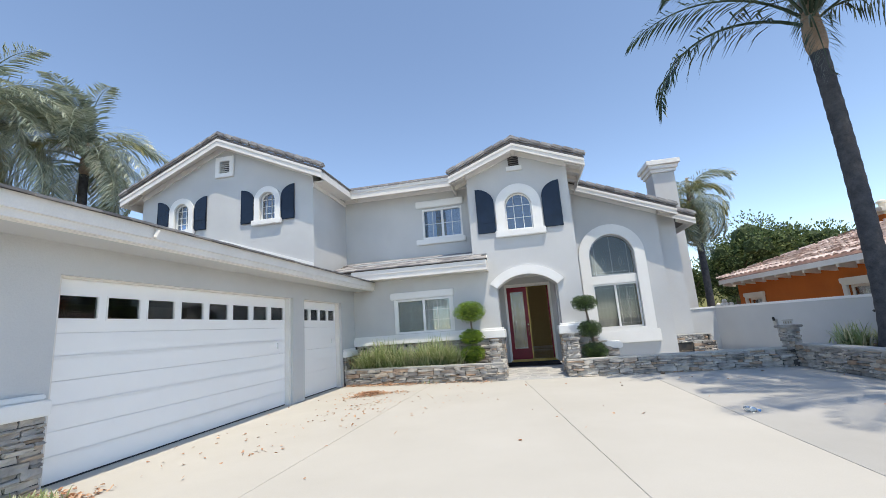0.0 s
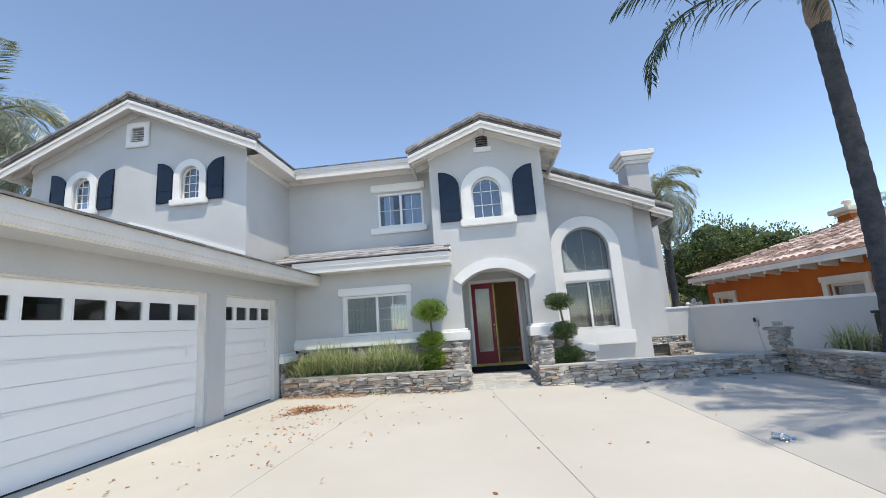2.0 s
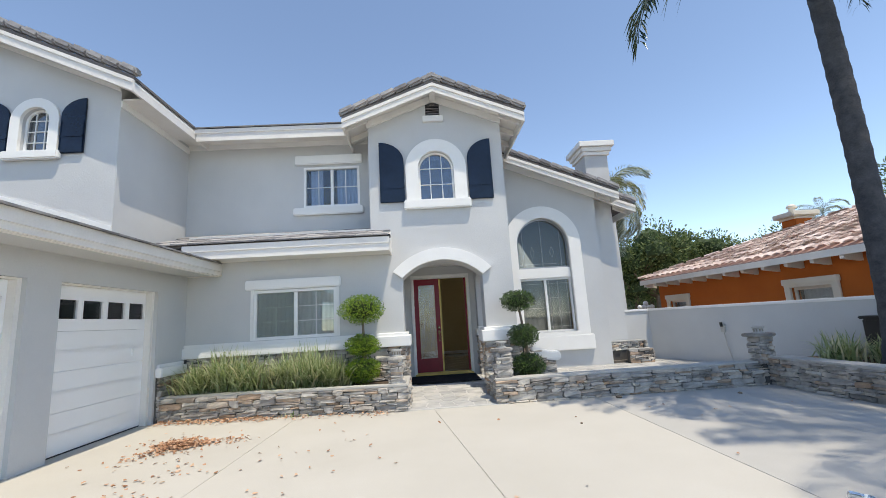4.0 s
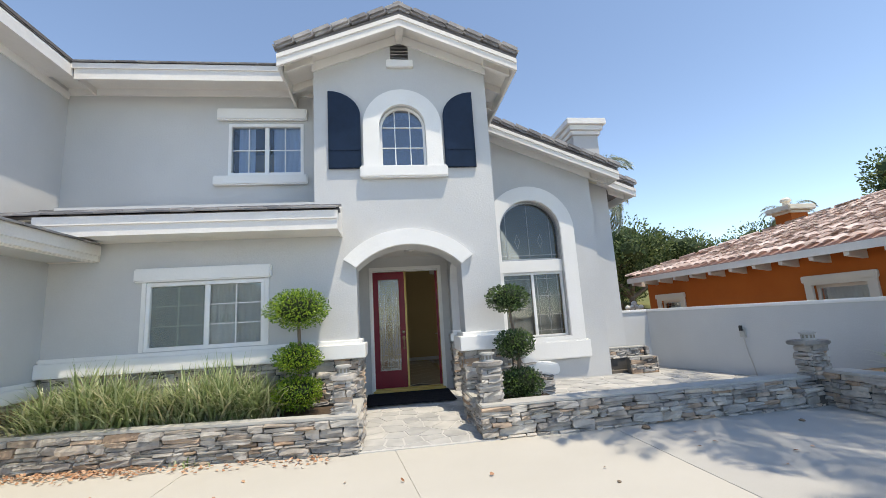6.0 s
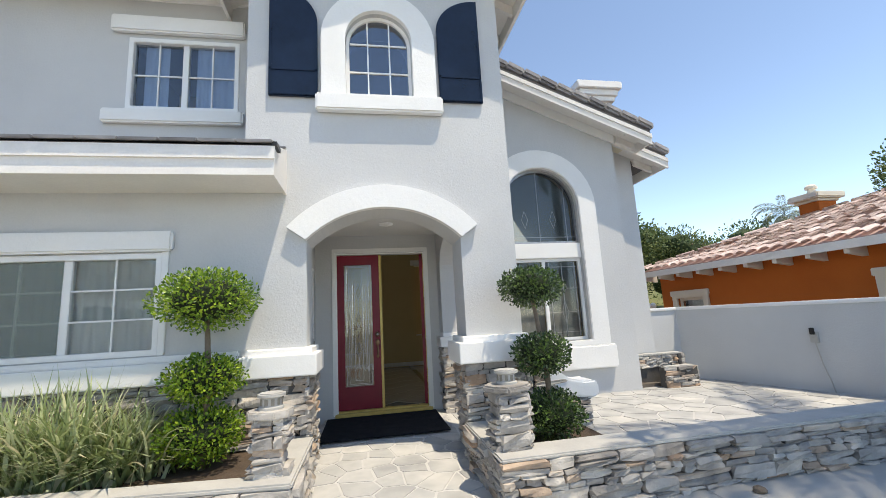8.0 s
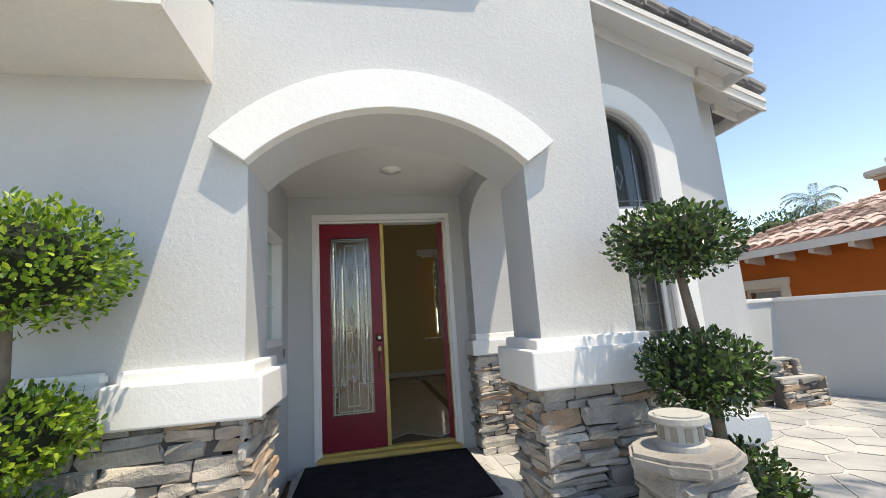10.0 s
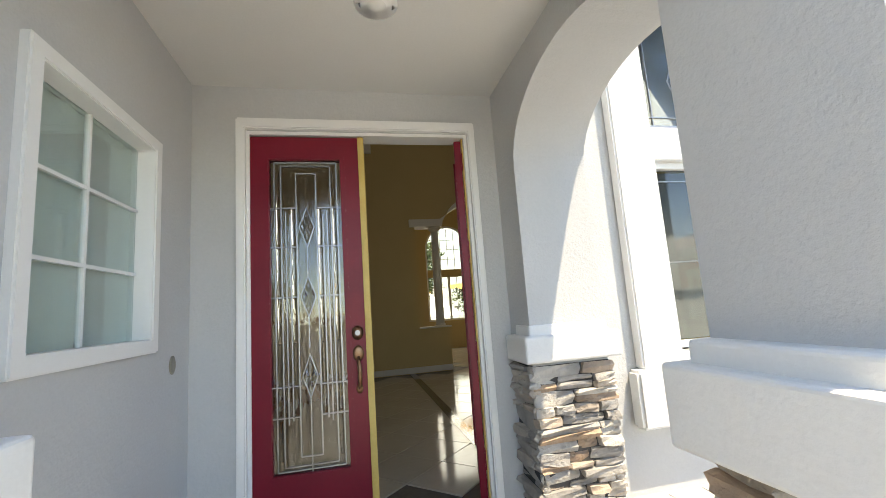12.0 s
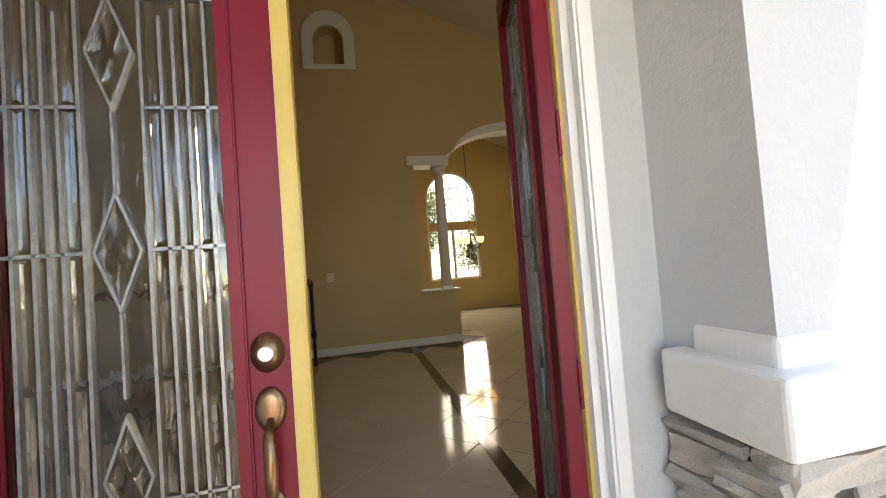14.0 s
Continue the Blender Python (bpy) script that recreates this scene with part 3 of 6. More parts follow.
# the slope over the arched-window wing: two steps of one plane
bm = bmesh.new()
board(bm, (TR, wing_z(TR)), (6.06, wing_z(6.06)), 14.62, 15.1, 0.0, -0.07)
board(bm, (TR - 1.0, wing_z(TR - 1.0)), (6.70, wing_z(6.70)), 15.1, 25.4, 0.0, -0.07)
roof_wing = structure(part("roof_wing", bm, ROOFBASE), "grey tiled roof sloping down over the wing", "roof")
for x1, y0 in ((6.06, 14.6), (6.70, 15.06)):
    x0 = TR + 0.005 if y0 < 15 else 5.62
    bm = bmesh.new()
    board(bm, (x0, wing_z(x0)), (x1, wing_z(x1)), y0, y0 + 0.045, 0.004, 0.19)
    part("fascia", bm, FASCIA, roof_wing)
    bm = bmesh.new()
    board(bm, (x0, wing_z(x0)), (x1, wing_z(x1)), y0 - 0.02, y0, 0.004, 0.075)
    part("drip_edge", bm, FASCIA, roof_wing)
    bm = bmesh.new()
    board(bm, (x0, wing_z(x0)), (x1, wing_z(x1)), y0 + 0.05, y0 + 0.5, 0.004, 0.03)
    part("soffit", bm, FASCIA, roof_wing)
    part("eave_fascia", box(x1 - 0.04, x1, y0 + 0.05, (15.1 if y0 < 15 else 25), wing_z(x1) - 0.17, wing_z(x1) + 0.01), FASCIA, roof_wing)
    rake_tiles(roof_wing, (x1 + 0.02, y0 + 0.05, wing_z(x1) + 0.055), (x0 + 0.1, y0 + 0.05, wing_z(x0 + 0.1) + 0.055))
    for k in range(2):
        xx = x1 - 0.42
        yy = y0 + 0.10 + 0.3 * k
        bm = bmesh.new()
        board(bm, (xx, wing_z(xx)), (x1 - 0.05, wing_z(x1 - 0.05)), yy, yy + 0.06, 0.03, 0.15)
        part("rafter_tail", bm, FASCIA, roof_wing)
bm = bmesh.new()
board(bm, (TR, wing_z(TR) - 0.03), (5.60, wing_z(5.60) - 0.03), 15.02, 15.05, 0.0, 0.16)
part("frieze_board", bm, TRIM, roof_wing)

# main roof over the upper wall
bm = prism([[(13.21, 5.91), (19.5, 8.42), (25.5, 6.02), (25.5, 5.95), (19.5, 8.35), (13.21, 5.84)]], 0, -9.5, face(2.4, 0, 90))
roof_main = structure(part("roof_main", bm, ROOFBASE), "low-pitched grey tiled main roof", "roof")
part("fascia", box(-3.90, -0.56, 13.19, 13.23, 5.63, 5.90), FASCIA, roof_main)
part("drip_edge", box(-3.93, -0.56, 13.165, 13.19, 5.81, 5.90), FASCIA, roof_main)
part("soffit", box(-4.38, -0.13, 13.23, 13.80, 5.80, 5.83), FASCIA, roof_main)
part("frieze_board", box(-4.38, -0.13, 13.77, 13.80, 5.68, 5.80), TRIM, roof_main)
part("frieze_board", box(-4.38, -4.35, 11.6, 13.77, 5.60, 5.72), TRIM, roof_gable)
part("soffit", box(-4.35, -3.97, 11.6, 13.29, 5.72, 5.75), FASCIA, roof_gable)
for i in range(11):
    child("tile", FLATTILE, roof_main, slope_place((-3.75 + 0.315 * i, 13.14, 5.91), (0, 1, 0.4), (0, 0, 1)))

# lean-to roof over the ground floor window
lz = lambda y: 3.13 + 0.33 * (y - 12.33)
bm = prism([[(12.36, lz(12.36)), (13.80, lz(13.80)), (13.80, lz(13.80) - 0.05), (12.36, lz(12.36) - 0.05)]], 0, -4.62, face(0.27, 0, 90))
roof_lean = structure(part("roof_lean_to", bm, ROOFBASE), "narrow tiled lean-to roof with a white fascia", "roof")
part("fascia", box(-3.6, 0.29, 12.33, 12.37, 2.84, 3.11), FASCIA, roof_lean)
part("drip_edge", box(-3.6, 0.30, 12.305, 12.33, 2.99, 3.11), FASCIA, roof_lean)
part("soffit", box(-3.8, 0.27, 12.37, 12.95, 2.86, 2.89), FASCIA, roof_lean)
part("end_board", prism([[(12.373, 2.84), (12.95, 2.84), (12.95, lz(12.95)), (12.373, lz(12.373))]], 0, -0.03, face(0.29, 0, 90)), FASCIA, roof_lean)
for r in range(4):
    for i in range(14):
        y = 12.27 + 0.33 * r
        child("tile", FLATTILE, roof_lean, slope_place((0.13 - 0.315 * i - 0.15 * (r % 2), y, lz(y) + 0.016 + rnd.uniform(0, 0.005)), (0, 1, 0.30), (0, 0, 1)))
for i in range(2):
    part("flashing", box(0.27, 0.32, 12.30, 12.48, 3.11 + 0.02 * i, 3.13 + 0.02 * i), BLACK, roof_lean)

# garage roof
EX, EZ = -3.15, 2.82
gz = lambda x: EZ + 0.333 * (EX - x)
bm = prism([[(EX, gz(EX)), (-7.3, gz(-7.3)), (-11.8, gz(-7.3) - 1.5), (-11.8, gz(-7.3) - 1.55), (-7.3, gz(-7.3) - 0.06), (EX, gz(EX) - 0.06)]], 0, -11.5, face(0, 1.4))
roof_garage = structure(part("roof_garage", bm, ROOFBASE), "weathered grey tiled garage roof with a wide white eave", "roof")
part("fascia", box(EX - 0.04, EX, 1.4, 12.90, 2.59, 2.80), FASCIA, roof_garage)
part("gutter_board", box(EX, EX + 0.03, 1.4, 12.90, 2.67, 2.82), FASCIA, roof_garage)
part("moulding", box(EX - 0.09, EX - 0.04, 1.4, 12.90, 2.575, 2.605), FASCIA, roof_garage)
part("soffit", box(-3.82, EX - 0.04, 1.4, 12.90, 2.605, 2.635), STUCCO, roof_garage)
part("end_board", prism([[(-3.82, 2.59), (EX, 2.59), (EX, 2.80), (-3.82, gz(-3.82) - 0.07)]], 0, -0.03, face(0, 12.91)), FASCIA, roof_garage)
for r in range(3):
    for i in range(36):
        x = EX + 0.09 - 0.33 * r
        child("tile", FLATTILE, roof_garage, slope_place((x, 1.6 + 0.315 * i + 0.15 * (r % 2), gz(x) + 0.016 + rnd.uniform(0, 0.006)), (-1, 0, 0.31), (0, 0, 1)))
part("flashing", prism([[(-4.38, gz(-4.38) + 0.02), (-10.1, gz(-7.3) - 0.6), (-10.1, gz(-7.3) - 0.45), (-7.3, gz(-7.3) + 0.16), (-4.38, gz(-4.38) + 0.16)]], 0.03, 0.0, face(0, GY)), TRIM, roof_garage)


# ---- windows ----
def bars(parent, m, us, vs, u0, u1, v0, v1, w, t, mat, head=None, name="muntin"):
    """Glazing bars at the given places; head bounds them under an arch."""
    for u in us:
        top = head(u) if head else v1
        part(name, prism([rect(u - t, u + t, v0, top)], w, w - 0.02, m), mat, parent)
    for v in vs:
        a, b = u0, u1
        if head:
            while head(a) < v and a < u1:
                a += 0.01
            while head(b) < v and b > a:
                b -= 0.01
        part(name, prism([rect(a, b, v - t, v + t)], w - 0.001, w - 0.019, m), mat, parent)


def pane(parent, m, loop, w, mat):
    ob = part("pane", prism([loop], w, w - 0.006, m), mat, parent)
    ob.visible_shadow = False
    return ob


def folds(name, m, u0, u1, v0, v1, w, mat, parent, pitch=0.09, depth=0.012, label=""):
    """Hanging cloth with upright folds."""
    bm = bmesh.new()
    n = max(int((u1 - u0) / pitch * 4), 4)
    cols = []
    for i in range(n + 1):
        u = u0 + (u1 - u0) * i / n
        d = depth * math.sin(2 * math.pi * (u - u0) / pitch + 0.6 * math.sin(u * 7))
        cols.append((bm.verts.new((u, v0, w + d)), bm.verts.new((u, v1, w + d * 0.8))))
    for a, b in zip(cols, cols[1:]):
        bm.faces.new((a[0], b[0], b[1], a[1]))
    bmesh.ops.transform(bm, matrix=m, verts=bm.verts)
    return part(name, bm, mat, parent, label, True)


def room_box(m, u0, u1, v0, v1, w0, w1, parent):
    """A shell added behind a window, the room's dimness in its colour: five inner faces."""
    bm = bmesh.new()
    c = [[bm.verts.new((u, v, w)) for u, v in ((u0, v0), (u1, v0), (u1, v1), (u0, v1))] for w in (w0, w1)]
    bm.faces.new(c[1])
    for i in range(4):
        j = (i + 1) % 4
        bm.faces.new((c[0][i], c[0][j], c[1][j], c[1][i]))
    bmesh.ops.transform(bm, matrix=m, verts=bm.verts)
    return part("dark_shell", bm, DARKROOM, parent)


def slider(name, m, u0, u1, v0, v1, label, cols, rows, cloth, cloth_spans, recess=-0.05, glazing=None):
    """A two-leaf sliding window with white bars, and the cloth that hangs behind it."""
    win = structure(part(name, prism([rect(u0, u1, v0, v1), rect(u0 + 0.055, u1 - 0.055, v0 + 0.055, v1 - 0.055)], 0.015, recess - 0.05, m, None, 0.006), VINYL), label, "window")
    mid = (u0 + u1) / 2
    part("meeting_rail", prism([rect(mid - 0.035, mid + 0.035, v0 + 0.055, v1 - 0.055)], recess + 0.03, recess - 0.04, m, None, 0.004), VINYL, win)
    for a, b in ((u0 + 0.055, mid - 0.035), (mid + 0.035, u1 - 0.055)):
        pane(win, m, rect(a, b, v0 + 0.055, v1 - 0.055), recess, glazing or PANE)
        us = [a + (b - a) * (i + 1) / cols for i in range(cols - 1)]
        vs = [v0 + 0.055 + (v1 - v0 - 0.11) * (i + 1) / rows for i in range(rows - 1)]
        bars(win, m, us, vs, a, b, v0 + 0.055, v1 - 0.055, recess + 0.018, 0.008, VINYL)
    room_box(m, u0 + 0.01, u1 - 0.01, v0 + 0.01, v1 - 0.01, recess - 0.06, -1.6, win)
    for a, b in cloth_spans:
        folds("curtain", m, a, b, v0 + 0.02, v1 - 0.02, -0.115, cloth, win)
    return win


F0 = face(0, 12.95)
F1 = face(0, 13.80)
FG = face(0, GY)
FW = face(0, 15.05)
w1 = slider("window_1", F0, -2.50, -0.86, 1.27, 2.25, "white sliding window with pale curtains behind white bars", 2, 3, CURTAIN, [(-2.46, -0.90)])
sc = part("insect_screen", prism([rect(-2.44, -1.72, 1.33, 2.19)], -0.022, -0.024, F0), SCREEN, w1, "fine grey-green insect screen")
sc.visible_shadow = False
part("head_trim", prism([rect(-2.66, -0.76, 2.26, 2.46)], 0.075, 0.0, F0, None, 0.02), TRIM, w1)
part("side_trim", prism([rect(-2.56, -2.50, 1.27, 2.26)], 0.03, 0.0, F0, None, 0.005), TRIM, w1)
part("side_trim", prism([rect(-0.86, -0.80, 1.27, 2.26)], 0.03, 0.0, F0, None, 0.005), TRIM, w1)
w2 = slider("window_2", F1, -1.745, -0.455, 4.175, 5.15, "upper white sliding window with blue-grey curtains", 2, 2, BLUECURTAIN, [(-1.60, -1.32), (-1.0, -0.52)], glazing=BLUEPANE)
part("head_trim", prism([rect(-1.93, -0.38, 5.20, 5.42)], 0.09, 0.0, F1, None, 0.02), TRIM, w2)
part("sill", prism([rect(-1.97, -0.38, 3.99, 4.165)], 0.09, 0.0, F1, None, 0.02), TRIM, w2)
F3 = face(0.33, 0, 90)
w3 = structure(part("window_3", prism([rect(13.77, 14.61, 1.28, 2.26), rect(13.83, 14.55, 1.34, 2.20)], 0.03, -0.08, F3, None, 0.006), VINYL), "small white porch window with thin bars", "window")
pane(w3, F3, rect(13.83, 14.55, 1.34, 2.20), -0.05, CLEARPANE)
bars(w3, F3, [14.19], [1.627, 1.913], 13.83, 14.55, 1.34, 2.20, -0.042, 0.0065, VINYL)
room_box(F3, 13.80, 14.58, 1.32, 2.22, -0.09, -0.38, w3)
folds("curtain", F3, 13.83, 14.55, 1.34, 2.20, -0.075, CURTAIN, w3, 0.12, 0.004, "pale curtain close behind the glass")
oval = part("cover_plate", lathe([(0.035, 0), (0.035, 0.006), (0.028, 0.009)], (0, 0, 0), None, 18), PLATE)
oval.matrix_world = Matrix.Translation((0.33, 14.83, 1.20)) @ pose(0, 0, 0, 0, 90, 0) @ Matrix.Diagonal((1.3, 0.9, 1, 1))
tagged(oval, "small grey oval cover plate on the porch wall", "wall plate")


def arch_window(name, m, c, half, v0, vs, rise_, band, label, sill, cols=3, rows=4, recess=-0.09):
    """A round-headed window with a stucco band, a sill and white bars."""
    outer = arched(c - half - band, c + half + band, v0, vs, rise_ + band)
    inner = arched(c - half, c + half, v0, vs, rise_)
    win = structure(part(name, prism([outer, arched(c - half, c + half, v0 + 0.002, vs, rise_)], 0.06, 0.0, m, None, 0.012), TRIM), label, "window")
    fr = 0.04
    part("window_frame", prism([inner, arched(c - half + fr, c + half - fr, v0 + fr, vs, rise_ - fr)], recess + 0.03, recess - 0.04, m), VINYL, win)
    pane(win, m, arched(c - half + fr, c + half - fr, v0 + fr, vs, rise_ - fr), recess, SOLAR)
    head = lambda u: vs + (rise_ - fr) * math.sqrt(max(0.0, 1 - ((u - c) / (half - fr)) ** 2))
    hh = vs + rise_ - v0
    us = [c - half + 2 * half * (i + 1) / cols for i in range(cols - 1)]
    vv = [v0 + hh * (i + 1) / rows for i in range(rows - 1)]
    bars(win, m, us, vv, c - half + fr, c + half - fr, v0 + fr, vs, recess + 0.018, 0.008, VINYL, head)
    if sill:
        part("sill", prism([rect(c - half - band - 0.06, c + half + band + 0.06, v0 - sill, v0 - 0.002)], 0.11, 0.0, m, None, 0.02), TRIM, win)
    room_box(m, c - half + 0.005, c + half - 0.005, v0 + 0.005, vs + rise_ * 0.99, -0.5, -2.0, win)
    return win


arch_window("window_4", F0, 1.305, 0.38, 3.98, 4.68, 0.38, 0.27, "round-headed white window in the tower", 0.2, 3, 3)
for c in (-5.81, -8.69):
    w = arch_window("window_5" if c > -7 else "window_6", FG, c, 0.25, 4.80, 5.38, 0.25, 0.17, "small round-headed white gable window", 0.16, 3, 4)


def shutter(m, u0, u1, v0, vlow, vhigh, label):
    """A board shutter whose head curves up to its outer or inner edge; vlow is at u0's head, vhigh at u1's."""
    n = 12
    top = []
    for i in range(n + 1):
        s = 1 - math.cos(i / n * math.pi / 2) if vhigh >= vlow else math.sin(i / n * math.pi / 2)
        h = vlow + (vhigh - vlow) * math.sin(i / n * math.pi / 2) if vhigh >= vlow else vhigh + (vlow - vhigh) * math.cos(i / n * math.pi / 2)
        top.append((u0 + (u1 - u0) * s, h))
    loop = [(u0, v0), (u1, v0)] + top[::-1]
    sh = thing("shutter", m @ Vector(((u0 + u1) / 2, v0, 0)), label, "shutter", "black window shutters")
    part("panel", prism([loop], 0.045, 0.008, m, None, 0.006), SHUTTER, sh)
    part("rail", prism([rect(u0 + 0.01, u1 - 0.01, v0 + 0.30, v0 + 0.33)], 0.056, 0.045, m, None, 0.003), SHUTTER, sh)
    part("rail", prism([rect(u0 + 0.01, u1 - 0.01, v0 + 0.01, v0 + 0.04)], 0.056, 0.045, m, None, 0.003), SHUTTER, sh)
    part("stile", prism([rect(u0 + 0.01, u0 + 0.03, v0 + 0.04, min(vlow, vhigh) - 0.1)], 0.056, 0.045, m, None, 0.003), SHUTTER, sh)
    part("stile", prism([rect(u1 - 0.03, u1 - 0.01, v0 + 0.04, min(vlow, vhigh) - 0.1)], 0.056, 0.045, m, None, 0.003), SHUTTER, sh)
    return sh


shutter(F0, 0.10, 0.62, 3.95, 5.30, 4.86, "glossy black shutter with a curved head on grey stucco")
shutter(F0, 1.99, 2.51, 3.95, 4.86, 5.30, "glossy black shutter with a curved head on grey stucco")
for c in (-5.81, -8.69):
    shutter(FG, c - 0.86, c - 0.44, 4.74, 5.78, 5.45, "small glossy black shutter on the gable wall")
    shutter(FG, c + 0.44, c + 0.86, 4.74, 5.45, 5.78, "small glossy black shutter on the gable wall")


def louvre(m, u0, u1, v0, v1, sill_only, label):
    v = thing("wall_vent", m @ Vector(((u0 + u1) / 2, v0, 0)), label, "vent", "gable vents")
    part("backing", prism([rect(u0, u1, v0, v1)], -0.14, -0.16, m), BLACK, v)
    n = 6
    for i in range(n):
        z = v0 + (v1 - v0) * (i + 0.5) / n
        bm = prism([[(-0.10, -0.012), (0.0, -0.035), (0.0, -0.02), (-0.10, 0.003)]], u0, u1, Matrix.Identity(4))
        mm = m @ Matrix(((0, 0, 1, 0), (0, 1, 0, z), (1, 0, 0, 0), (0, 0, 0, 1)))
        bmesh.ops.transform(bm, matrix=mm, verts=bm.verts)
        part("slat", bm, FASCIA if not sill_only else TILE, v)
    if sill_only:
        part("sill", prism([rect(u0 - 0.07, u1 + 0.07, v0 - 0.14, v0)], 0.07, 0.0, m, None, 0.012), TRIM, v)
    else:
        part("surround", prism([rect(u0 - 0.14, u1 + 0.14, v0 - 0.14, v1 + 0.14), rect(u0, u1, v0, v1)], 0.06, 0.0, m, None, 0.012), TRIM, v)
    return v


louvre(F0, 1.15, 1.46, 5.88, 6.26, True, "dark louvred vent with a white sill on the tower")
louvre(FG, -7.42, -7.08, 6.42, 6.80, False, "white framed louvred vent under the gable")

# tall arched window of the wing
bm = prism([arched(3.06, 5.06, 0.89, 3.26, 1.0), arched(3.38, 4.74, 0.98, 3.26, 0.68)], 0.09, 0.0, FW, None, 0.015)
w7 = structure(part("window_7", bm, TRIM), "tall arched window with leaded glass and a white surround", "window")
part("transom_band", prism([rect(3.38, 4.74, 2.36, 2.62)], 0.0, -0.12, FW, None, 0.01), TRIM, w7)
part("sill", prism([rect(2.99, 5.14, 0.52, 0.89)], 0.12, 0.0, FW, None, 0.02), TRIM, w7)
part("sill_nosing", prism([rect(3.30, 4.82, 0.90, 0.98)], 0.05, -0.10, FW, None, 0.012), TRIM, w7)
part("window_frame", prism([rect(3.38, 4.74, 0.98, 2.36), rect(3.43, 4.69, 1.03, 2.31)], -0.06, -0.13, FW, None, 0.005), VINYL, w7)
part("meeting_rail", prism([rect(4.03, 4.09, 1.03, 2.31)], -0.065, -0.125, FW, None, 0.004), VINYL, w7)
uparch = [(3.38, 2.62), (4.74, 2.62)] + arched(3.38, 4.74, 0, 3.26, 0.68)[2:]
upin = [(3.42, 2.66), (4.70, 2.66)] + arched(3.42, 4.70, 0, 3.26, 0.64)[2:]
part("arch_frame", prism([uparch, upin], -0.06, -0.13, FW), STEEL, w7)
pane(w7, FW, upin, -0.1, TINTED)
for a, b in ((3.43, 4.03), (4.09, 4.69)):
    pane(w7, FW, rect(a, b, 1.03, 2.31), -0.1, TINTED)


def diamond(parent, m, u, v, ru, rv, w, t=0.004):
    part("came", prism([[(u - ru, v), (u, v - rv), (u + ru, v), (u, v + rv)], [(u - ru + 2 * t, v), (u, v - rv + 4 * t), (u + ru - 2 * t, v), (u, v + rv - 4 * t)]], w, w - 0.008, m), STEEL, parent)


for a, b in ((3.43, 4.03), (4.09, 4.69)):
    c = (a + b) / 2
    bars(w7, FW, [a + 0.07, b - 0.07, c] if a > 4 else [], [1.12, 2.22, 1.45, 1.85] if a > 4 else [2.22, 1.6], a + 0.02, b - 0.02, 1.05, 2.29, -0.088, 0.004, STEEL, None, "came")
    if a < 4:
        continue
    diamond(w7, FW, c, 1.45, 0.06, 0.2, -0.085)
    diamond(w7, FW, c, 1.88, 0.06, 0.14, -0.085)
hd = lambda u: 3.26 + 0.64 * math.sqrt(max(0.0, 1 - ((u - 4.06) / 0.64) ** 2))
bars(w7, FW, [3.56, 4.06, 4.56], [2.74], 3.42, 4.70, 2.66, 3.3, -0.088, 0.004, STEEL, hd, "came")
diamond(w7, FW, 3.8, 3.05, 0.06, 0.16, -0.085)
diamond(w7, FW, 4.32, 3.05, 0.06, 0.16, -0.085)
for a, b in ((3.44, 4.04), (4.08, 4.68)):
    folds("blind", FW, a, b, 1.03, 2.31, -0.17, GREYBLIND, w7, 0.12, 0.003, "plain grey roller blind")
part("blind", prism([upin], -0.20, -0.205, FW), GREYBLIND, w7, "plain grey blind behind the arched pane")

# ---- porch trim, columns, bands ----
ao = [(0.30 + 2.03 * i / 24, 2.93 - 1.36 + math.sqrt(1.36 ** 2 - (0.30 + 2.03 * i / 24 - 1.315) ** 2)) for i in range(25)]
ai = [(0.49 + 1.65 * i / 24, 2.68 - AR + math.sqrt(AR * AR - (0.49 + 1.65 * i / 24 - 1.315) ** 2)) for i in range(25)]
archtrim = part("trim_arch", prism([ai + ao[::-1]], 0.085, 0.0, F0, None, 0.012), TRIM)
structure(archtrim, "thick white stucco arch band over the porch", "trim")


def cap(name, x0, x1, y0, y1, z0, z1, label, lip=0.05):
    """A plain block with a narrower step above it, round a pier."""
    bm = bmesh.new()
    for a, b, c, d, e, f in ((x0, x1, y0, y1, z0, z1 - 0.06), (x0 + lip, x1 - lip, y0 + lip, y1 - lip, z1 - 0.10, z1)):
        own = bmesh.new()
        bmesh.ops.create_cube(own, size=1, matrix=Matrix.Translation(((a + b) / 2, (c + d) / 2, (e + f) / 2)) @ Matrix.Diagonal((b - a, d - c, f - e, 1)))
        bmesh.ops.bevel(own, geom=own.edges[:], offset=0.014, segments=3, affect="EDGES", profile=0.5)
        merged(own, bm)
    return structure(part(name, bm, TRIM), label, "trim")


cap("trim_pier_left", -0.13, 0.60, 12.84, 13.50, 0.99, 1.26, "white stucco band capping the left porch pier")
cap("trim_pier_right", 2.03, 2.87, 12.84, 13.50, 0.98, 1.26, "white stucco band capping the right porch pier")
cap("trim_pilaster", 2.14, 2.74, 14.69, 15.0, 1.04, 1.25, "white stucco band capping the rear pilaster")
bm = box(-3.82, -0.135, 12.84, 12.95, 1.0, 1.20, 0.012)
box(-3.82, -0.135, 12.89, 12.95, 1.20, 1.26, 0.014, bm)
structure(part("trim_band", bm, TRIM), "white stucco band along the wall", "trim")
bm = box(-3.82, -3.70, 12.07, 12.84, 0.76, 0.92, 0.012)
box(-3.82, -3.76, 12.09, 12.84, 0.92, 0.98, 0.014, bm)
structure(part("trim_garage_far", bm, TRIM), "white stucco band on the garage corner", "trim")
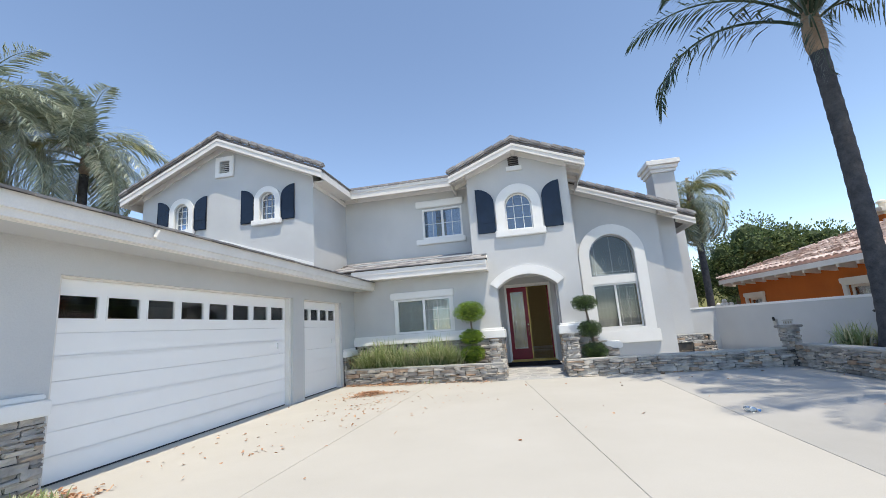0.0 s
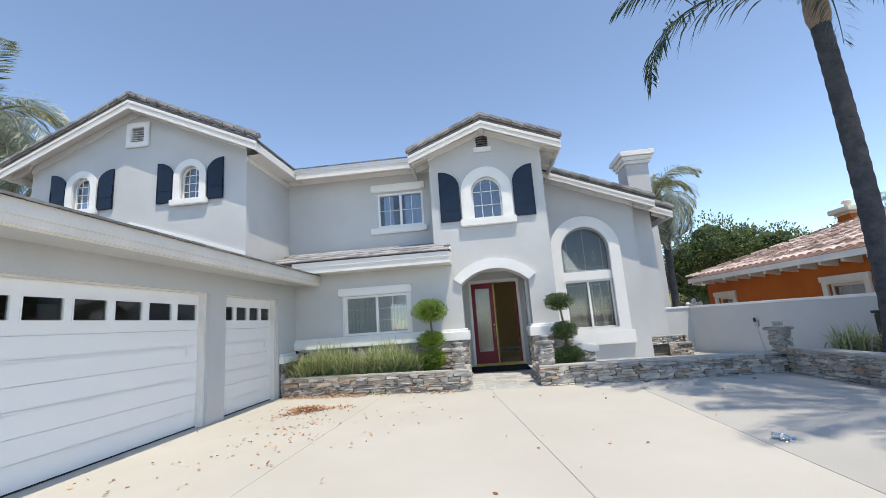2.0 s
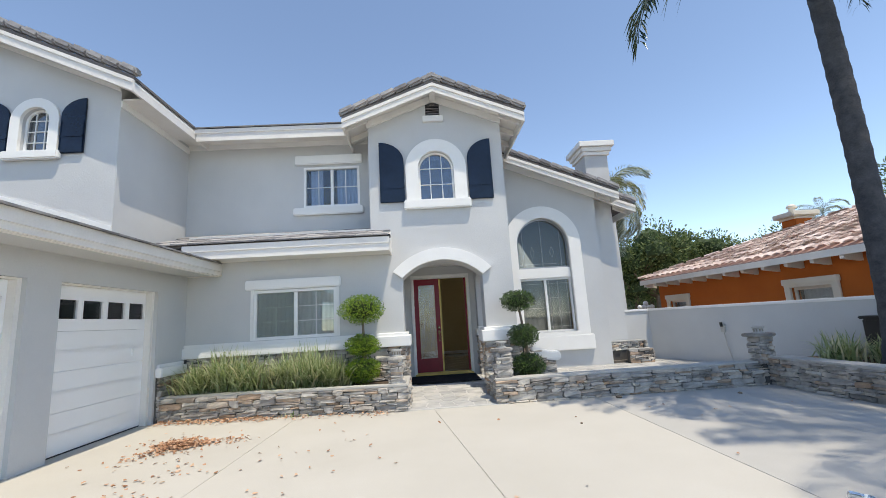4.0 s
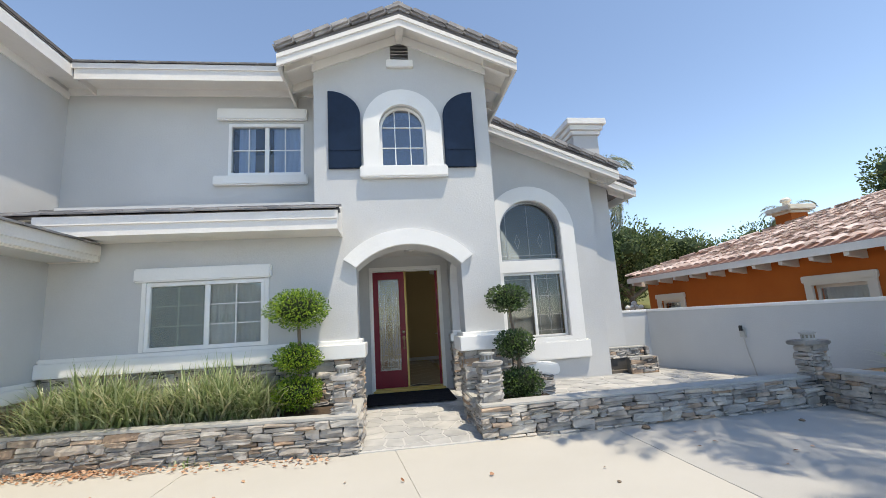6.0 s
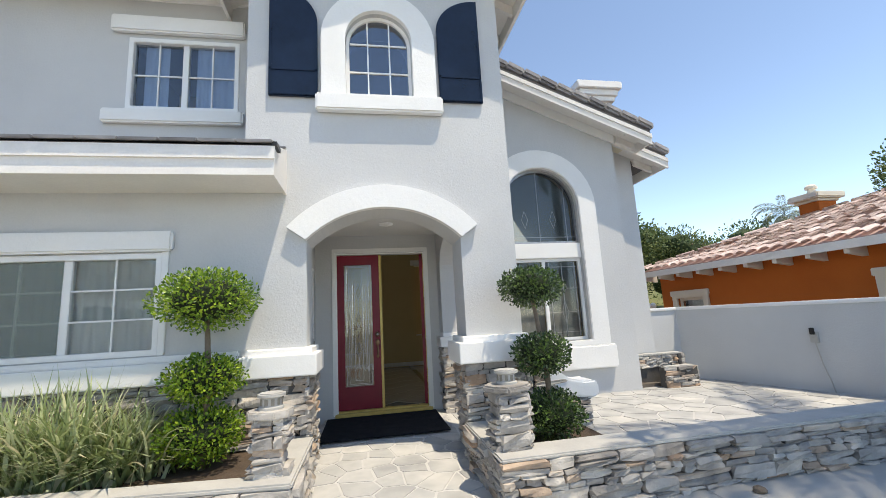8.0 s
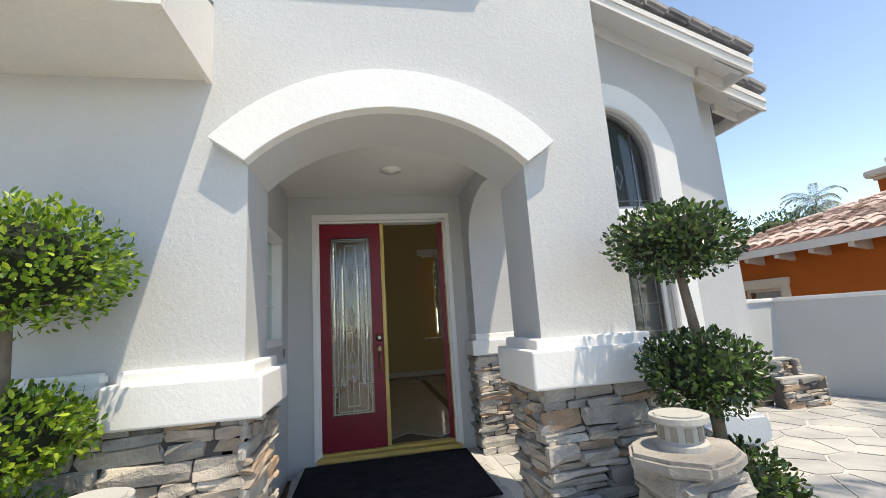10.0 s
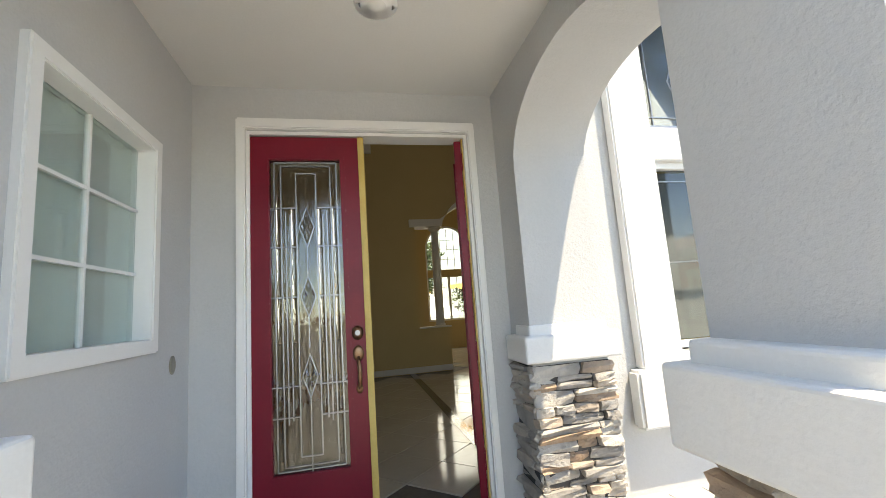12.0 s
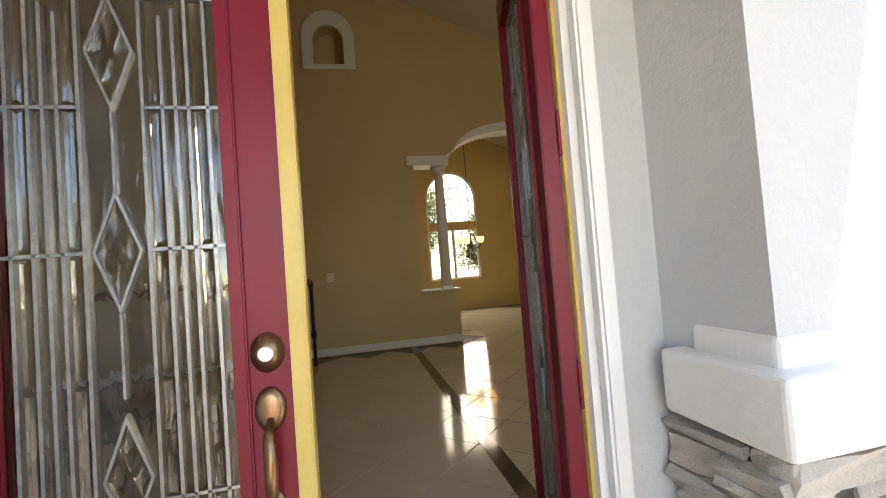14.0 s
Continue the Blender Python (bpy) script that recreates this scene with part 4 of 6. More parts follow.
bm = box(-3.82, -3.70, 2.2, 4.76, 0.76, 0.92, 0.012)
box(-3.82, -3.76, 2.2, 4.74, 0.92, 0.98, 0.014, bm)
structure(part("trim_garage_near", bm, TRIM), "white stucco band on the garage front", "trim")
# sweeping wing wall beside the right pier
prof = [(2.87, 1.10), (3.0, 0.98), (3.12, 0.84), (3.26, 0.74), (3.42, 0.70), (3.56, 0.70), (3.60, 0.66), (3.60, 0.54), (3.50, 0.51), (3.26, 0.55), (3.08, 0.66), (2.96, 0.80), (2.87, 0.92)]
structure(part("trim_wing_wall", prism([prof], 0, -0.34, face(0, 12.92), None, 0.02), TRIM), "white curved coping sweeping down from the pier", "trim")

# ---- porch lamp, mat, door ----
lamp = thing("recessed_lamp", (1.38, 14.24, 2.81), "round white recessed lamp in the porch ceiling", "ceiling lamp")
part("rim", lathe([(0.10, 0.0), (0.10, -0.012), (0.075, -0.02), (0.07, -0.008), (0.05, 0.0)], (1.38, 14.24, 2.81), None, 28), VINYL, lamp, "", True)
part("lens", lathe([(0.05, 0.0), (0.045, -0.016), (0.015, -0.022)], (1.38, 14.24, 2.808), None, 24), LENSWHITE, lamp, "", True)
mat_ = part("door_mat", box(0.50, 2.06, 13.75, 14.92, 0.122, 0.136, 0.005), MATBLACK)
tagged(mat_, "large black fibre door mat on the porch floor", "door mat")

FD = face(0, 15.05)
entry = structure(part("door_frame_1", prism([[(0.575, 0.14), (0.625, 0.14), (0.625, 2.535), (2.005, 2.535), (2.005, 0.14), (2.055, 0.14), (2.055, 2.60), (0.575, 2.60)]], 0.035, -0.005, FD, None, 0.008), VINYL), "white casing round the double entrance doors", "door frame")
part("jamb", prism([[(0.62, 0.14), (0.645, 0.14), (0.645, 2.51), (1.985, 2.51), (1.985, 0.14), (2.02, 0.14), (2.02, 2.53), (0.62, 2.53)]], -0.005, -0.14, FD), VINYL, entry)
part("weatherstrip", prism([[(1.976, 0.2), (1.985, 0.2), (1.985, 2.51), (1.976, 2.51)]], -0.03, -0.05, FD), GOLD, entry)
thr = part("threshold", prism([rect(0.60, 2.03, 0.12, 0.165)], 0.07, -0.14, FD, None, 0.008), GOLD, entry, "yellow metal threshold")
part("sill_strip", prism([rect(0.645, 1.985, 0.165, 0.19)], -0.02, -0.12, FD, None, 0.006), GOLD, entry)


def leaf(name, m, w, label, group):
    """A red door leaf with a tall leaded glass light, from u = 0 to w of the frame m."""
    z0, z1 = 0.20, 2.50
    g0, g1, h0, h1 = 0.120, w - 0.118, 0.53, 2.35
    door = thing(name, m @ Vector((w / 2, z0, 0)), label, "door", group)
    part("slab", prism([rect(0, w, z0, z1), rect(g0, g1, h0, h1)], 0.0, -0.045, m, None, 0.004), RED, door)
    for ww in (0.012, -0.045):
        part("glass_moulding", prism([rect(g0 - 0.03, g1 + 0.03, h0 - 0.03, h1 + 0.03), rect(g0, g1, h0, h1)], ww, ww - 0.012, m, None, 0.004), RED, door)
    gp = part("pane", prism([rect(g0, g1, h0, h1)], -0.016, -0.028, m), BEVELLED, door, "wavy bevelled glass")
    gp.visible_shadow = False
    c, t = (g0 + g1) / 2, 0.0035
    wd = g1 - g0

    def came(u0, u1, v0, v1):
        part("came", prism([rect(u0, u1, v0, v1)], -0.010, -0.034, m), STEEL, door)

    for k in (0.06, 0.15, 0.21, 0.27, 0.36):
        for sg in (-1, 1):
            u = c + sg * wd * (0.5 - k)
            lo, hi = h0 + wd * k * 0.55, h1 - wd * k * 0.55
            if k in (0.21, 0.27):
                lo, hi = h0 + 0.20 + k * 0.3, h1 - 0.26 - k * 0.3
            came(u - t, u + t, lo, hi)
    for k in (0.06, 0.15, 0.36):
        for v in (h0 + wd * k * 0.55, h1 - wd * k * 0.55):
            came(c - wd * (0.5 - k), c + wd * (0.5 - k), v - t, v + t)
    for v in (h0 + 0.30, h0 + 0.47, h0 + 0.98, h0 + 1.28, h0 + 1.52):
        came(g0, g0 + wd * 0.36, v - t, v + t)
        came(g1 - wd * 0.36, g1, v - t, v + t)

    def bevel(loop, grow):
        """A facetted clear piece standing proud of the pane."""
        bm = bmesh.new()
        mu, mv = sum(p[0] for p in loop) / len(loop), sum(p[1] for p in loop) / len(loop)
        low = [bm.verts.new((u, v, -0.016)) for u, v in loop]
        top = [bm.verts.new((mu + (u - mu) * grow[0], mv + (v - mv) * grow[1], -0.008)) for u, v in loop]
        bm.faces.new(top)
        for i in range(len(loop)):
            j = (i + 1) % len(loop)
            bm.faces.new((low[i], low[j], top[j], top[i]))
        bmesh.ops.transform(bm, matrix=m, verts=bm.verts)
        ob = part("bevel", bm, FACET, door)
        ob.visible_shadow = False

    stops = (0.06, 0.30, 0.47, 0.72, 0.98, 1.28, 1.52, 1.76)
    for sg in (-1, 1):
        for k0, k1, skip in ((0.07, 0.14, 0), (0.155, 0.205, 1), (0.275, 0.35, 1)):
            ua, ub = sorted((c + sg * wd * (0.5 - k0), c + sg * wd * (0.5 - k1)))
            for v0, v1 in list(zip(stops, stops[1:]))[skip:len(stops) - 1 - skip]:
                bevel(rect(ua + 0.004, ub - 0.004, h0 + v0 + 0.006, h0 + v1 - 0.006), (0.35, 0.94))
    for v in (h0 + 0.52, h0 + 0.98, h0 + 1.40):
        ru, rv = 0.046, 0.128
        part("came", prism([[(c - ru, v), (c, v - rv), (c + ru, v), (c, v + rv)], [(c - ru + 0.006, v), (c, v - rv + 0.017), (c + ru - 0.006, v), (c, v + rv - 0.017)]], -0.010, -0.034, m), STEEL, door)
        for du, dv in ((0, 0.5), (0, -0.5), (0.5, 0), (-0.5, 0)):
            x, y = c + du * ru, v + dv * rv
            bevel([(x - ru * 0.40, y), (x, y - rv * 0.40), (x + ru * 0.40, y), (x, y + rv * 0.40)], (0.3, 0.3))
        came(c - t * 0.8, c + t * 0.8, v - 0.3, v - rv)
    came(c - t * 0.8, c + t * 0.8, h0, h0 + 0.22)
    return door


LM = face(0.632, 15.065)
door_l = leaf("door_1", LM, 0.655, "closed red entrance door with leaded glass", "entrance doors")
part("astragal", prism([rect(0.652, 0.690, 0.20, 2.50)], 0.014, -0.045, LM, None, 0.004), GOLD, door_l, "yellow edge strip")
hx, hy = 0.632 + 0.605, 15.065
bm = lathe([(0.034, 0), (0.034, 0.008), (0.022, 0.016), (0.02, 0.02)], (0, 0, 0), None, 20)
bmesh.ops.transform(bm, matrix=Matrix.Translation((hx, hy, 1.275)) @ Matrix.Diagonal((1, 1, 1.25, 1)) @ pose(0, 0, 0, 90), verts=bm.verts)
lock = part("deadbolt", bm, BRASS, door_l, "aged brass deadbolt", True)
bm = lathe([(0.016, 0.018), (0.016, 0.026), (0.012, 0.027)], (0, 0, 0), None, 18)
bmesh.ops.transform(bm, matrix=Matrix.Translation((hx, hy, 1.275)) @ pose(0, 0, 0, 90), verts=bm.verts)
part("key_face", bm, INWHITE, lock, "", True)
bm = lathe([(0.032, 0), (0.032, 0.007), (0.02, 0.014)], (0, 0, 0), None, 20)
bmesh.ops.transform(bm, matrix=Matrix.Translation((hx, hy, 1.155)) @ Matrix.Diagonal((1, 1, 1.45, 1)) @ pose(0, 0, 0, 90), verts=bm.verts)
grip = part("handle_plate", bm, BRASS, door_l, "aged brass handle plate", True)
part("grip", tube([(hx, hy - 0.012, 1.135), (hx, hy - 0.045, 1.11), (hx + 0.004, hy - 0.052, 1.05), (hx, hy - 0.045, 0.97), (hx, hy - 0.01, 0.955)], 0.01, None, 10, [0.008, 0.011, 0.014, 0.011, 0.008]), BRASS, grip, "", True)
bm = lathe([(0.02, 0), (0.02, 0.006), (0.012, 0.01)], (0, 0, 0), None, 16)
bmesh.ops.transform(bm, matrix=Matrix.Translation((hx, hy, 0.955)) @ Matrix.Diagonal((1, 1, 1.5, 1)) @ pose(0, 0, 0, 90), verts=bm.verts)
part("grip_foot", bm, BRASS, grip, "", True)

# the other leaf stands open inwards
RM = face(1.972, 15.09, 75.5)
door_r = leaf("door_2", RM, 0.655, "red entrance door with leaded glass standing open inwards", "entrance doors")
for z in (0.45, 1.10, 1.75, 2.35):
    part("hinge", prism([rect(-0.012, 0.03, z - 0.06, z + 0.06)], 0.006, -0.002, RM, None, 0.002), RED, door_r)
bm = bmesh.new()
for z in (1.27, 1.15):
    bmesh.ops.create_cube(bm, size=1, matrix=RM @ Matrix.Translation((0.595, z, 0.012)) @ Matrix.Diagonal((0.05, 0.08, 0.02, 1)))
part("lock_plate", bm, BRASS, door_r)
bx = RM @ Vector((0.60, 1.0, 0.05))
part("lock_box", box(bx.x - 0.035, bx.x + 0.015, bx.y - 0.03, bx.y + 0.03, 0.86, 0.90, 0.006), BLACK, door_r, "small black key box on a loop")
part("lock_box_loop", tube([(bx.x, bx.y, 0.90), (bx.x - 0.01, bx.y, 1.0), (bx.x - 0.02, bx.y, 1.08), (bx.x + 0.02, bx.y, 1.14), (bx.x + 0.045, bx.y, 1.10)], 0.004, None, 6), BLACK, door_r)


# ---- garage doors ----
def garage_door(name, y0, y1, n, lites, label):
    m = face(-3.98, 0, 90)
    d = thing(name, (-3.98, (y0 + y1) / 2, 0), label, "garage door", "garage doors")
    z0, z1 = 0.02, 2.23
    h = 0.53
    wl = (y1 - y0) / lites
    for r in range(4):
        a, b = z0 + h * r, (z0 + h * (r + 1) - 0.003 if r < 3 else z1)
        holes = []
        if r == 3:
            for i in range(lites):
                c = y0 + wl * (i + 0.5)
                holes.append(rect(c - wl * 0.39, c + wl * 0.39, a + 0.165, a + 0.43))
        p = part("panel", prism([rect(y0, y1, a, b)] + holes, 0.0, -0.05, m, None, 0.006), DOORWHITE, d)
        if r < 3:
            part("moulding", prism([rect(y0 + 0.05, y1 - 0.05, a + h * 0.46, a + h * 0.52)], 0.006, 0.0, m, None, 0.003), DOORWHITE, p)
        for lp in holes:
            q = pane(p, m, lp, -0.02, TINTED)
            (ua, va), (ub, vb) = lp[0], lp[2]
            part("lite_frame", prism([rect(ua - 0.022, ub + 0.022, va - 0.022, vb + 0.022), rect(ua, ub, va, vb)], 0.01, 0.0, m, None, 0.003), DOORWHITE, p)
    part("rubber_seal", prism([rect(y0, y1, 0.0, 0.02)], -0.005, -0.045, m), BLACK, d)
    part("handle", prism([rect(y1 - 0.30, y1 - 0.27, 1.18, 1.30)], 0.03, 0.0, m, None, 0.006), VINYL, d)
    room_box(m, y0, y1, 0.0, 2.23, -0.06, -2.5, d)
    return d


garage_door("garage_door_1", 4.86, 9.51, 1, 8, "wide white sectional garage door with a row of dark lights")
garage_door("garage_door_2", 10.11, 11.98, 1, 4, "narrow white sectional garage door with dark lights")
for a, b in ((4.80, 9.57), (10.05, 12.04)):
    structure(part("trim_garage_door", prism([[(a, 0), (a + 0.06, 0), (a + 0.06, 2.23), (b - 0.06, 2.23), (b - 0.06, 0), (b, 0), (b, 2.25), (a, 2.25)]], -0.06, -0.20, face(-3.82, 0, 90)), FASCIA), "white wooden jamb round the garage door", "trim")
hook = part("eave_lamp_arm", tube([(EX + 0.03, 5.3, 2.80), (EX + 0.07, 5.3, 2.76), (EX + 0.06, 5.27, 2.68)], 0.025, None, 8), FASCIA)
tagged(hook, "small white floodlight under the garage eave", "floodlight")

# ---- chimney ----
chim = structure(part("chimney_1", box(6.30, 7.05, 17.0, 17.9, 0, 6.40, 0.01), STUCCO), "grey stucco chimney with a white stepped cap", "chimney")
bm = box(6.24, 7.11, 16.94, 17.96, 6.40, 6.52, 0.01)
box(6.18, 7.17, 16.88, 18.02, 6.52, 6.66, 0.01, bm)
box(6.10, 7.25, 16.80, 18.10, 6.66, 6.84, 0.015, bm)
part("cap", bm, TRIM, chim)
part("cover", lathe([(0.16, 0), (0.15, 0.10), (0.10, 0.15), (0.02, 0.17)], (6.5, 17.3, 6.84)), VINYL, chim, "", True)

# ---- boundary wall ----
bang = math.degrees(math.atan2(11.8 - 15.9, 8.2 - 7.1))
FB = face(7.1, 15.9, bang)
bl = 11.5
bwall = structure(part("wall_boundary", prism([rect(-0.15, bl, 0, 1.36)], 0.0, -0.18, FB), STUCCO), "grey stucco garden wall between the houses", "garden wall")
part("coping", prism([rect(-0.18, bl, 1.36, 1.42)], 0.03, -0.21, FB, None, 0.012), TRIM, bwall)
back = structure(part("wall_garden_back", prism([rect(6.24, 7.1, 0, 1.36)], 0.0, -0.18, face(0, 15.9)), STUCCO), "grey stucco garden wall behind the patio", "garden wall")
part("coping", prism([rect(6.24, 7.12, 1.36, 1.42)], 0.03, -0.21, face(0, 15.9), None, 0.012), TRIM, back)

# ---- neighbouring house ----
NA = math.degrees(math.atan2(-0.9975, 0.07))
NB = face(9.30, 18.85, NA)
house = thing("neighbour_house", (9.30, 18.85, 0), "orange stucco house with a pale clay tiled roof beyond the wall", "house")
part("wall", prism([rect(0, 12, 0, 2.45), rect(0.36, 1.18, 0.6, 1.62), rect(4.86, 5.82, 0.6, 1.70), rect(9, 10.5, 0.6, 1.72)], 0, -0.2, NB), ORANGE, house, "orange stucco wall")
bm = bmesh.new()
prism([rect(0, 9.0, 0, 2.45)], 0, -0.2, NB @ pose(0, 0, 0, 0, 90, 0), bm)
part("wall", bm, ORANGE, house)
for a, b, top in ((0.36, 1.18, 1.62), (4.86, 5.82, 1.70), (9, 10.5, 1.72)):
    w = part("window", prism([rect(a - 0.16, b + 0.16, 0.45, top + 0.18), rect(a, b, 0.6, top)], 0.06, 0.0, NB, None, 0.01), CREAM, house, "cream framed window")
    part("head", prism([rect(a - 0.19, b + 0.19, top + 0.06, top + 0.20)], 0.085, 0.0, NB, None, 0.015), CREAM, w)
    part("window_frame", prism([rect(a, b, 0.6, top), rect(a + 0.06, b - 0.06, 0.66, top - 0.06)], -0.05, -0.1, NB), CREAM, w)
    pane(w, NB, rect(a + 0.06, b - 0.06, 0.66, top - 0.06), -0.08, PANE)
    room_box(NB, a, b, 0.6, top, -0.21, -1.2, w)
    folds("curtain", NB, a, b, 0.6, top, -0.3, CURTAIN, w)
# roof slope: eave along u at w = 0.75, rising away
NS, EW, EVZ, RUN = 0.335, 0.48, 2.42, 5.2
nroof = part("roof", prism([[(0, 0), (12.9, 0), (12.9, RUN), (RUN, RUN)]], 0.0, -0.06, NB @ Matrix.Translation((-0.50, EVZ, EW)) @ Matrix(((1, 0, 0, 0), (0, NS, 1, 0), (0, -1, NS, 0), (0, 0, 0, 1)))), CLAYPAN, house, "pale clay barrel tile roof")
part("fascia", prism([rect(-0.52, 12.4, EVZ - 0.17, EVZ - 0.02)], EW + 0.02, EW - 0.03, NB), FASCIA, nroof)
for i in range(20):
    u = -0.35 + 0.62 * i
    bm = prism([[(0.0, EVZ - 0.30), (EW - 0.05, EVZ - 0.24), (EW - 0.05, EVZ - 0.08), (0.0, EVZ + 0.14)]], -0.045, 0.045, Matrix.Identity(4))
    bmesh.ops.transform(bm, matrix=NB @ Matrix(((0, 0, 1, u), (0, 1, 0, 0), (1, 0, 0, 0), (0, 0, 0, 1))), verts=bm.verts)
    part("rafter_tail", bm, FASCIA, nroof)


def barrel_mesh(l, r):
    bm = bmesh.new()
    rows = []
    for y, k in ((0, 1.0), (l, 0.86)):
        rows.append([bm.verts.new((r * k * math.cos(math.pi * i / 8), y, r * 0.5 * k * math.sin(math.pi * i / 8))) for i in range(9)])
    for i in range(8):
        bm.faces.new((rows[0][i], rows[0][i + 1], rows[1][i + 1], rows[1][i]))
    bmesh.ops.solidify(bm, geom=bm.faces[:], thickness=0.018)
    me = bpy.data.meshes.new("clay_tile")
    bm.to_mesh(me)
    bm.free()
    me.materials.append(CLAY)
    return me


BARREL = barrel_mesh(0.46, 0.11)
slope_dir = (NB.to_3x3() @ Vector((0, NS, -1))).normalized()
slope_up = (NB.to_3x3() @ Vector((0, 1, NS))).normalized()
for r in range(12):
    s = r * 0.40
    for i in range(46):
        u = -0.40 + 0.265 * i
        if u < -0.50 + s * 0.94 + 0.12 or u > 8.6:
            continue
        p = NB @ Vector((u, EVZ + 0.02, EW + 0.05)) + slope_dir * s + slope_up * 0.03
        child("roof_tile", BARREL, nroof, slope_place(p, slope_dir - Vector((0, 0, 0.035)), slope_up))
for i in range(15):
    s = i * 0.38
    p = NB @ Vector((-0.50 + s, EVZ + 0.07 + s * NS, EW - s + 0.05))
    child("hip_tile", BARREL, nroof, slope_place(p, NB.to_3x3() @ Vector((1, NS, -1)), (0, 0, 1)) @ Matrix.Diagonal((1.1, 1, 1.2, 1)))
nc = Vector((14.1, 18.2, 0))
nch = part("chimney", box(nc.x - 0.32, nc.x + 0.32, nc.y - 0.28, nc.y + 0.28, 2.6, 4.22, 0.01), ORANGE, house, "orange chimney with a white cap")
bm = box(nc.x - 0.37, nc.x + 0.37, nc.y - 0.33, nc.y + 0.33, 4.16, 4.24, 0.01)
box(nc.x - 0.5, nc.x + 0.5, nc.y - 0.44, nc.y + 0.44, 4.24, 4.42, 0.03, bm)
part("cap", bm, CREAM, nch)
part("flue", lathe([(0.10, 0), (0.10, 0.16), (0.15, 0.17), (0.15, 0.24), (0.08, 0.30)], (nc.x - 0.1, nc.y, 4.42)), CREAM, nch)

# ---- stone planters ----
def core(name, loops, z1, label, cat="planter wall"):
    return structure(part(name, prism([loops], 0.0, z1), MORTAR), label, cat)


def slanted(x0, y0, x1, y1):
    return face(x0, y0, math.degrees(math.atan2(y1 - y0, x1 - x0))), math.hypot(x1 - x0, y1 - y0)


# left planter
LP = [(-3.80, 12.19), (0.56, 11.68)]
lwall = core("wall_planter_left", [(-3.78, 12.22), (0.53, 11.71), (0.53, 12.86), (0.33, 12.86), (0.33, 11.95), (-3.78, 12.42)], 0.38, "low ledge stone planter wall beside the path")
m, ln = slanted(*LP[0], *LP[1])
stone_face(lwall, m, 0.0, ln, 0.0, 0.39, 0.02)
stone_face(lwall, face(0.54, 11.70, 90), 0.0, 1.15, 0.02, 0.39, 0.015)
part("coping", prism([[(-3.80, 12.17), (0.57, 11.66), (0.57, 12.86), (0.36, 12.86), (0.36, 11.90), (-3.80, 12.36)]], 0.385, 0.425, FLAT, None, 0.012), CAPSTONE, lwall)
tagged(part("planter_soil", prism([[(-3.80, 12.42), (0.33, 11.95), (0.33, 12.94), (-3.80, 12.94)]], 0.0, 0.34), SOIL), "dark planting soil in the stone planter", "soil", kind="structure")
# stone skirt under the bands and on the piers
skirt = structure(part("wall_skirt_left", box(-3.80, 0.51, 12.91, 12.945, 0.1, 1.0), MORTAR), "ledge stone facing below the white band", "stone facing")
stone_face(skirt, face(0, 12.915), -3.75, 0.51, 0.36, 1.0, 0.0, None, 0.8)
pier_l = structure(part("wall_pier_left", box(0.40, 0.51, 12.91, 13.42, 0.05, 0.99), MORTAR), "ledge stone facing on the porch pier", "stone facing")
stone_face(pier_l, face(0.515, 0, 90), 12.88, 13.46, 0.08, 0.99, 0.0, None, 0.8)
pier_r = structure(part("wall_pier_right", box(2.115, 2.79, 12.925, 13.42, 0.05, 0.98), MORTAR), "ledge stone facing on the porch pier", "stone facing")
stone_face(pier_r, face(0, 12.92), 2.09, 2.82, 0.08, 0.98, 0.012, None, 0.8)
stone_face(pier_r, face(2.115, 0, -90), -13.44, -12.90, 0.10, 0.98, 0.0, None, 0.8)
stone_face(pier_r, face(2.79, 0, 90), 12.90, 13.44, 0.10, 0.98, 0.0, None, 0.8)
wing_stone = structure(part("wall_wing_stone", prism([[(2.84, 0.1), (3.46, 0.1), (3.46, 0.55), (3.2, 0.58), (3.0, 0.76), (2.84, 0.95)]], 0, -0.28, face(0, 12.96)), MORTAR), "curved ledge stone wing wall", "stone facing")
stone_face(wing_stone, face(0, 12.96), 2.86, 3.50, 0.1, 0.95, 0.0, lambda u, v: v < max(0.54, 0.95 - 1.15 * (u - 2.86)))
pil = structure(part("wall_pilaster_stone", box(2.195, 2.67, 14.745, 15.04, 0.05, 1.02), MORTAR), "ledge stone facing on the rear pilaster", "stone facing")
stone_face(pil, face(0, 14.745), 2.18, 2.69, 0.10, 1.02, 0.006, None, 0.72)
stone_face(pil, face(2.195, 0, -90), -15.04, -14.73, 0.12, 1.02, 0.0, None, 0.72)
gstone = structure(part("wall_garage_stone", box(-3.82, -3.79, 2.2, 4.76, 0.0, 0.76), MORTAR), "ledge stone facing at the foot of the garage", "stone facing")
stone_face(gstone, face(-3.79, 0, 90), 3.3, 4.76, 0.0, 0.76, 0.0)
gstone2 = structure(part("wall_garage_stone_far", box(-3.82, -3.79, 12.10, 12.88, 0.0, 0.76), MORTAR), "ledge stone facing on the garage corner", "stone facing")
stone_face(gstone2, face(-3.79, 0, 90), 12.10, 12.86, 0.05, 0.76, 0.0)
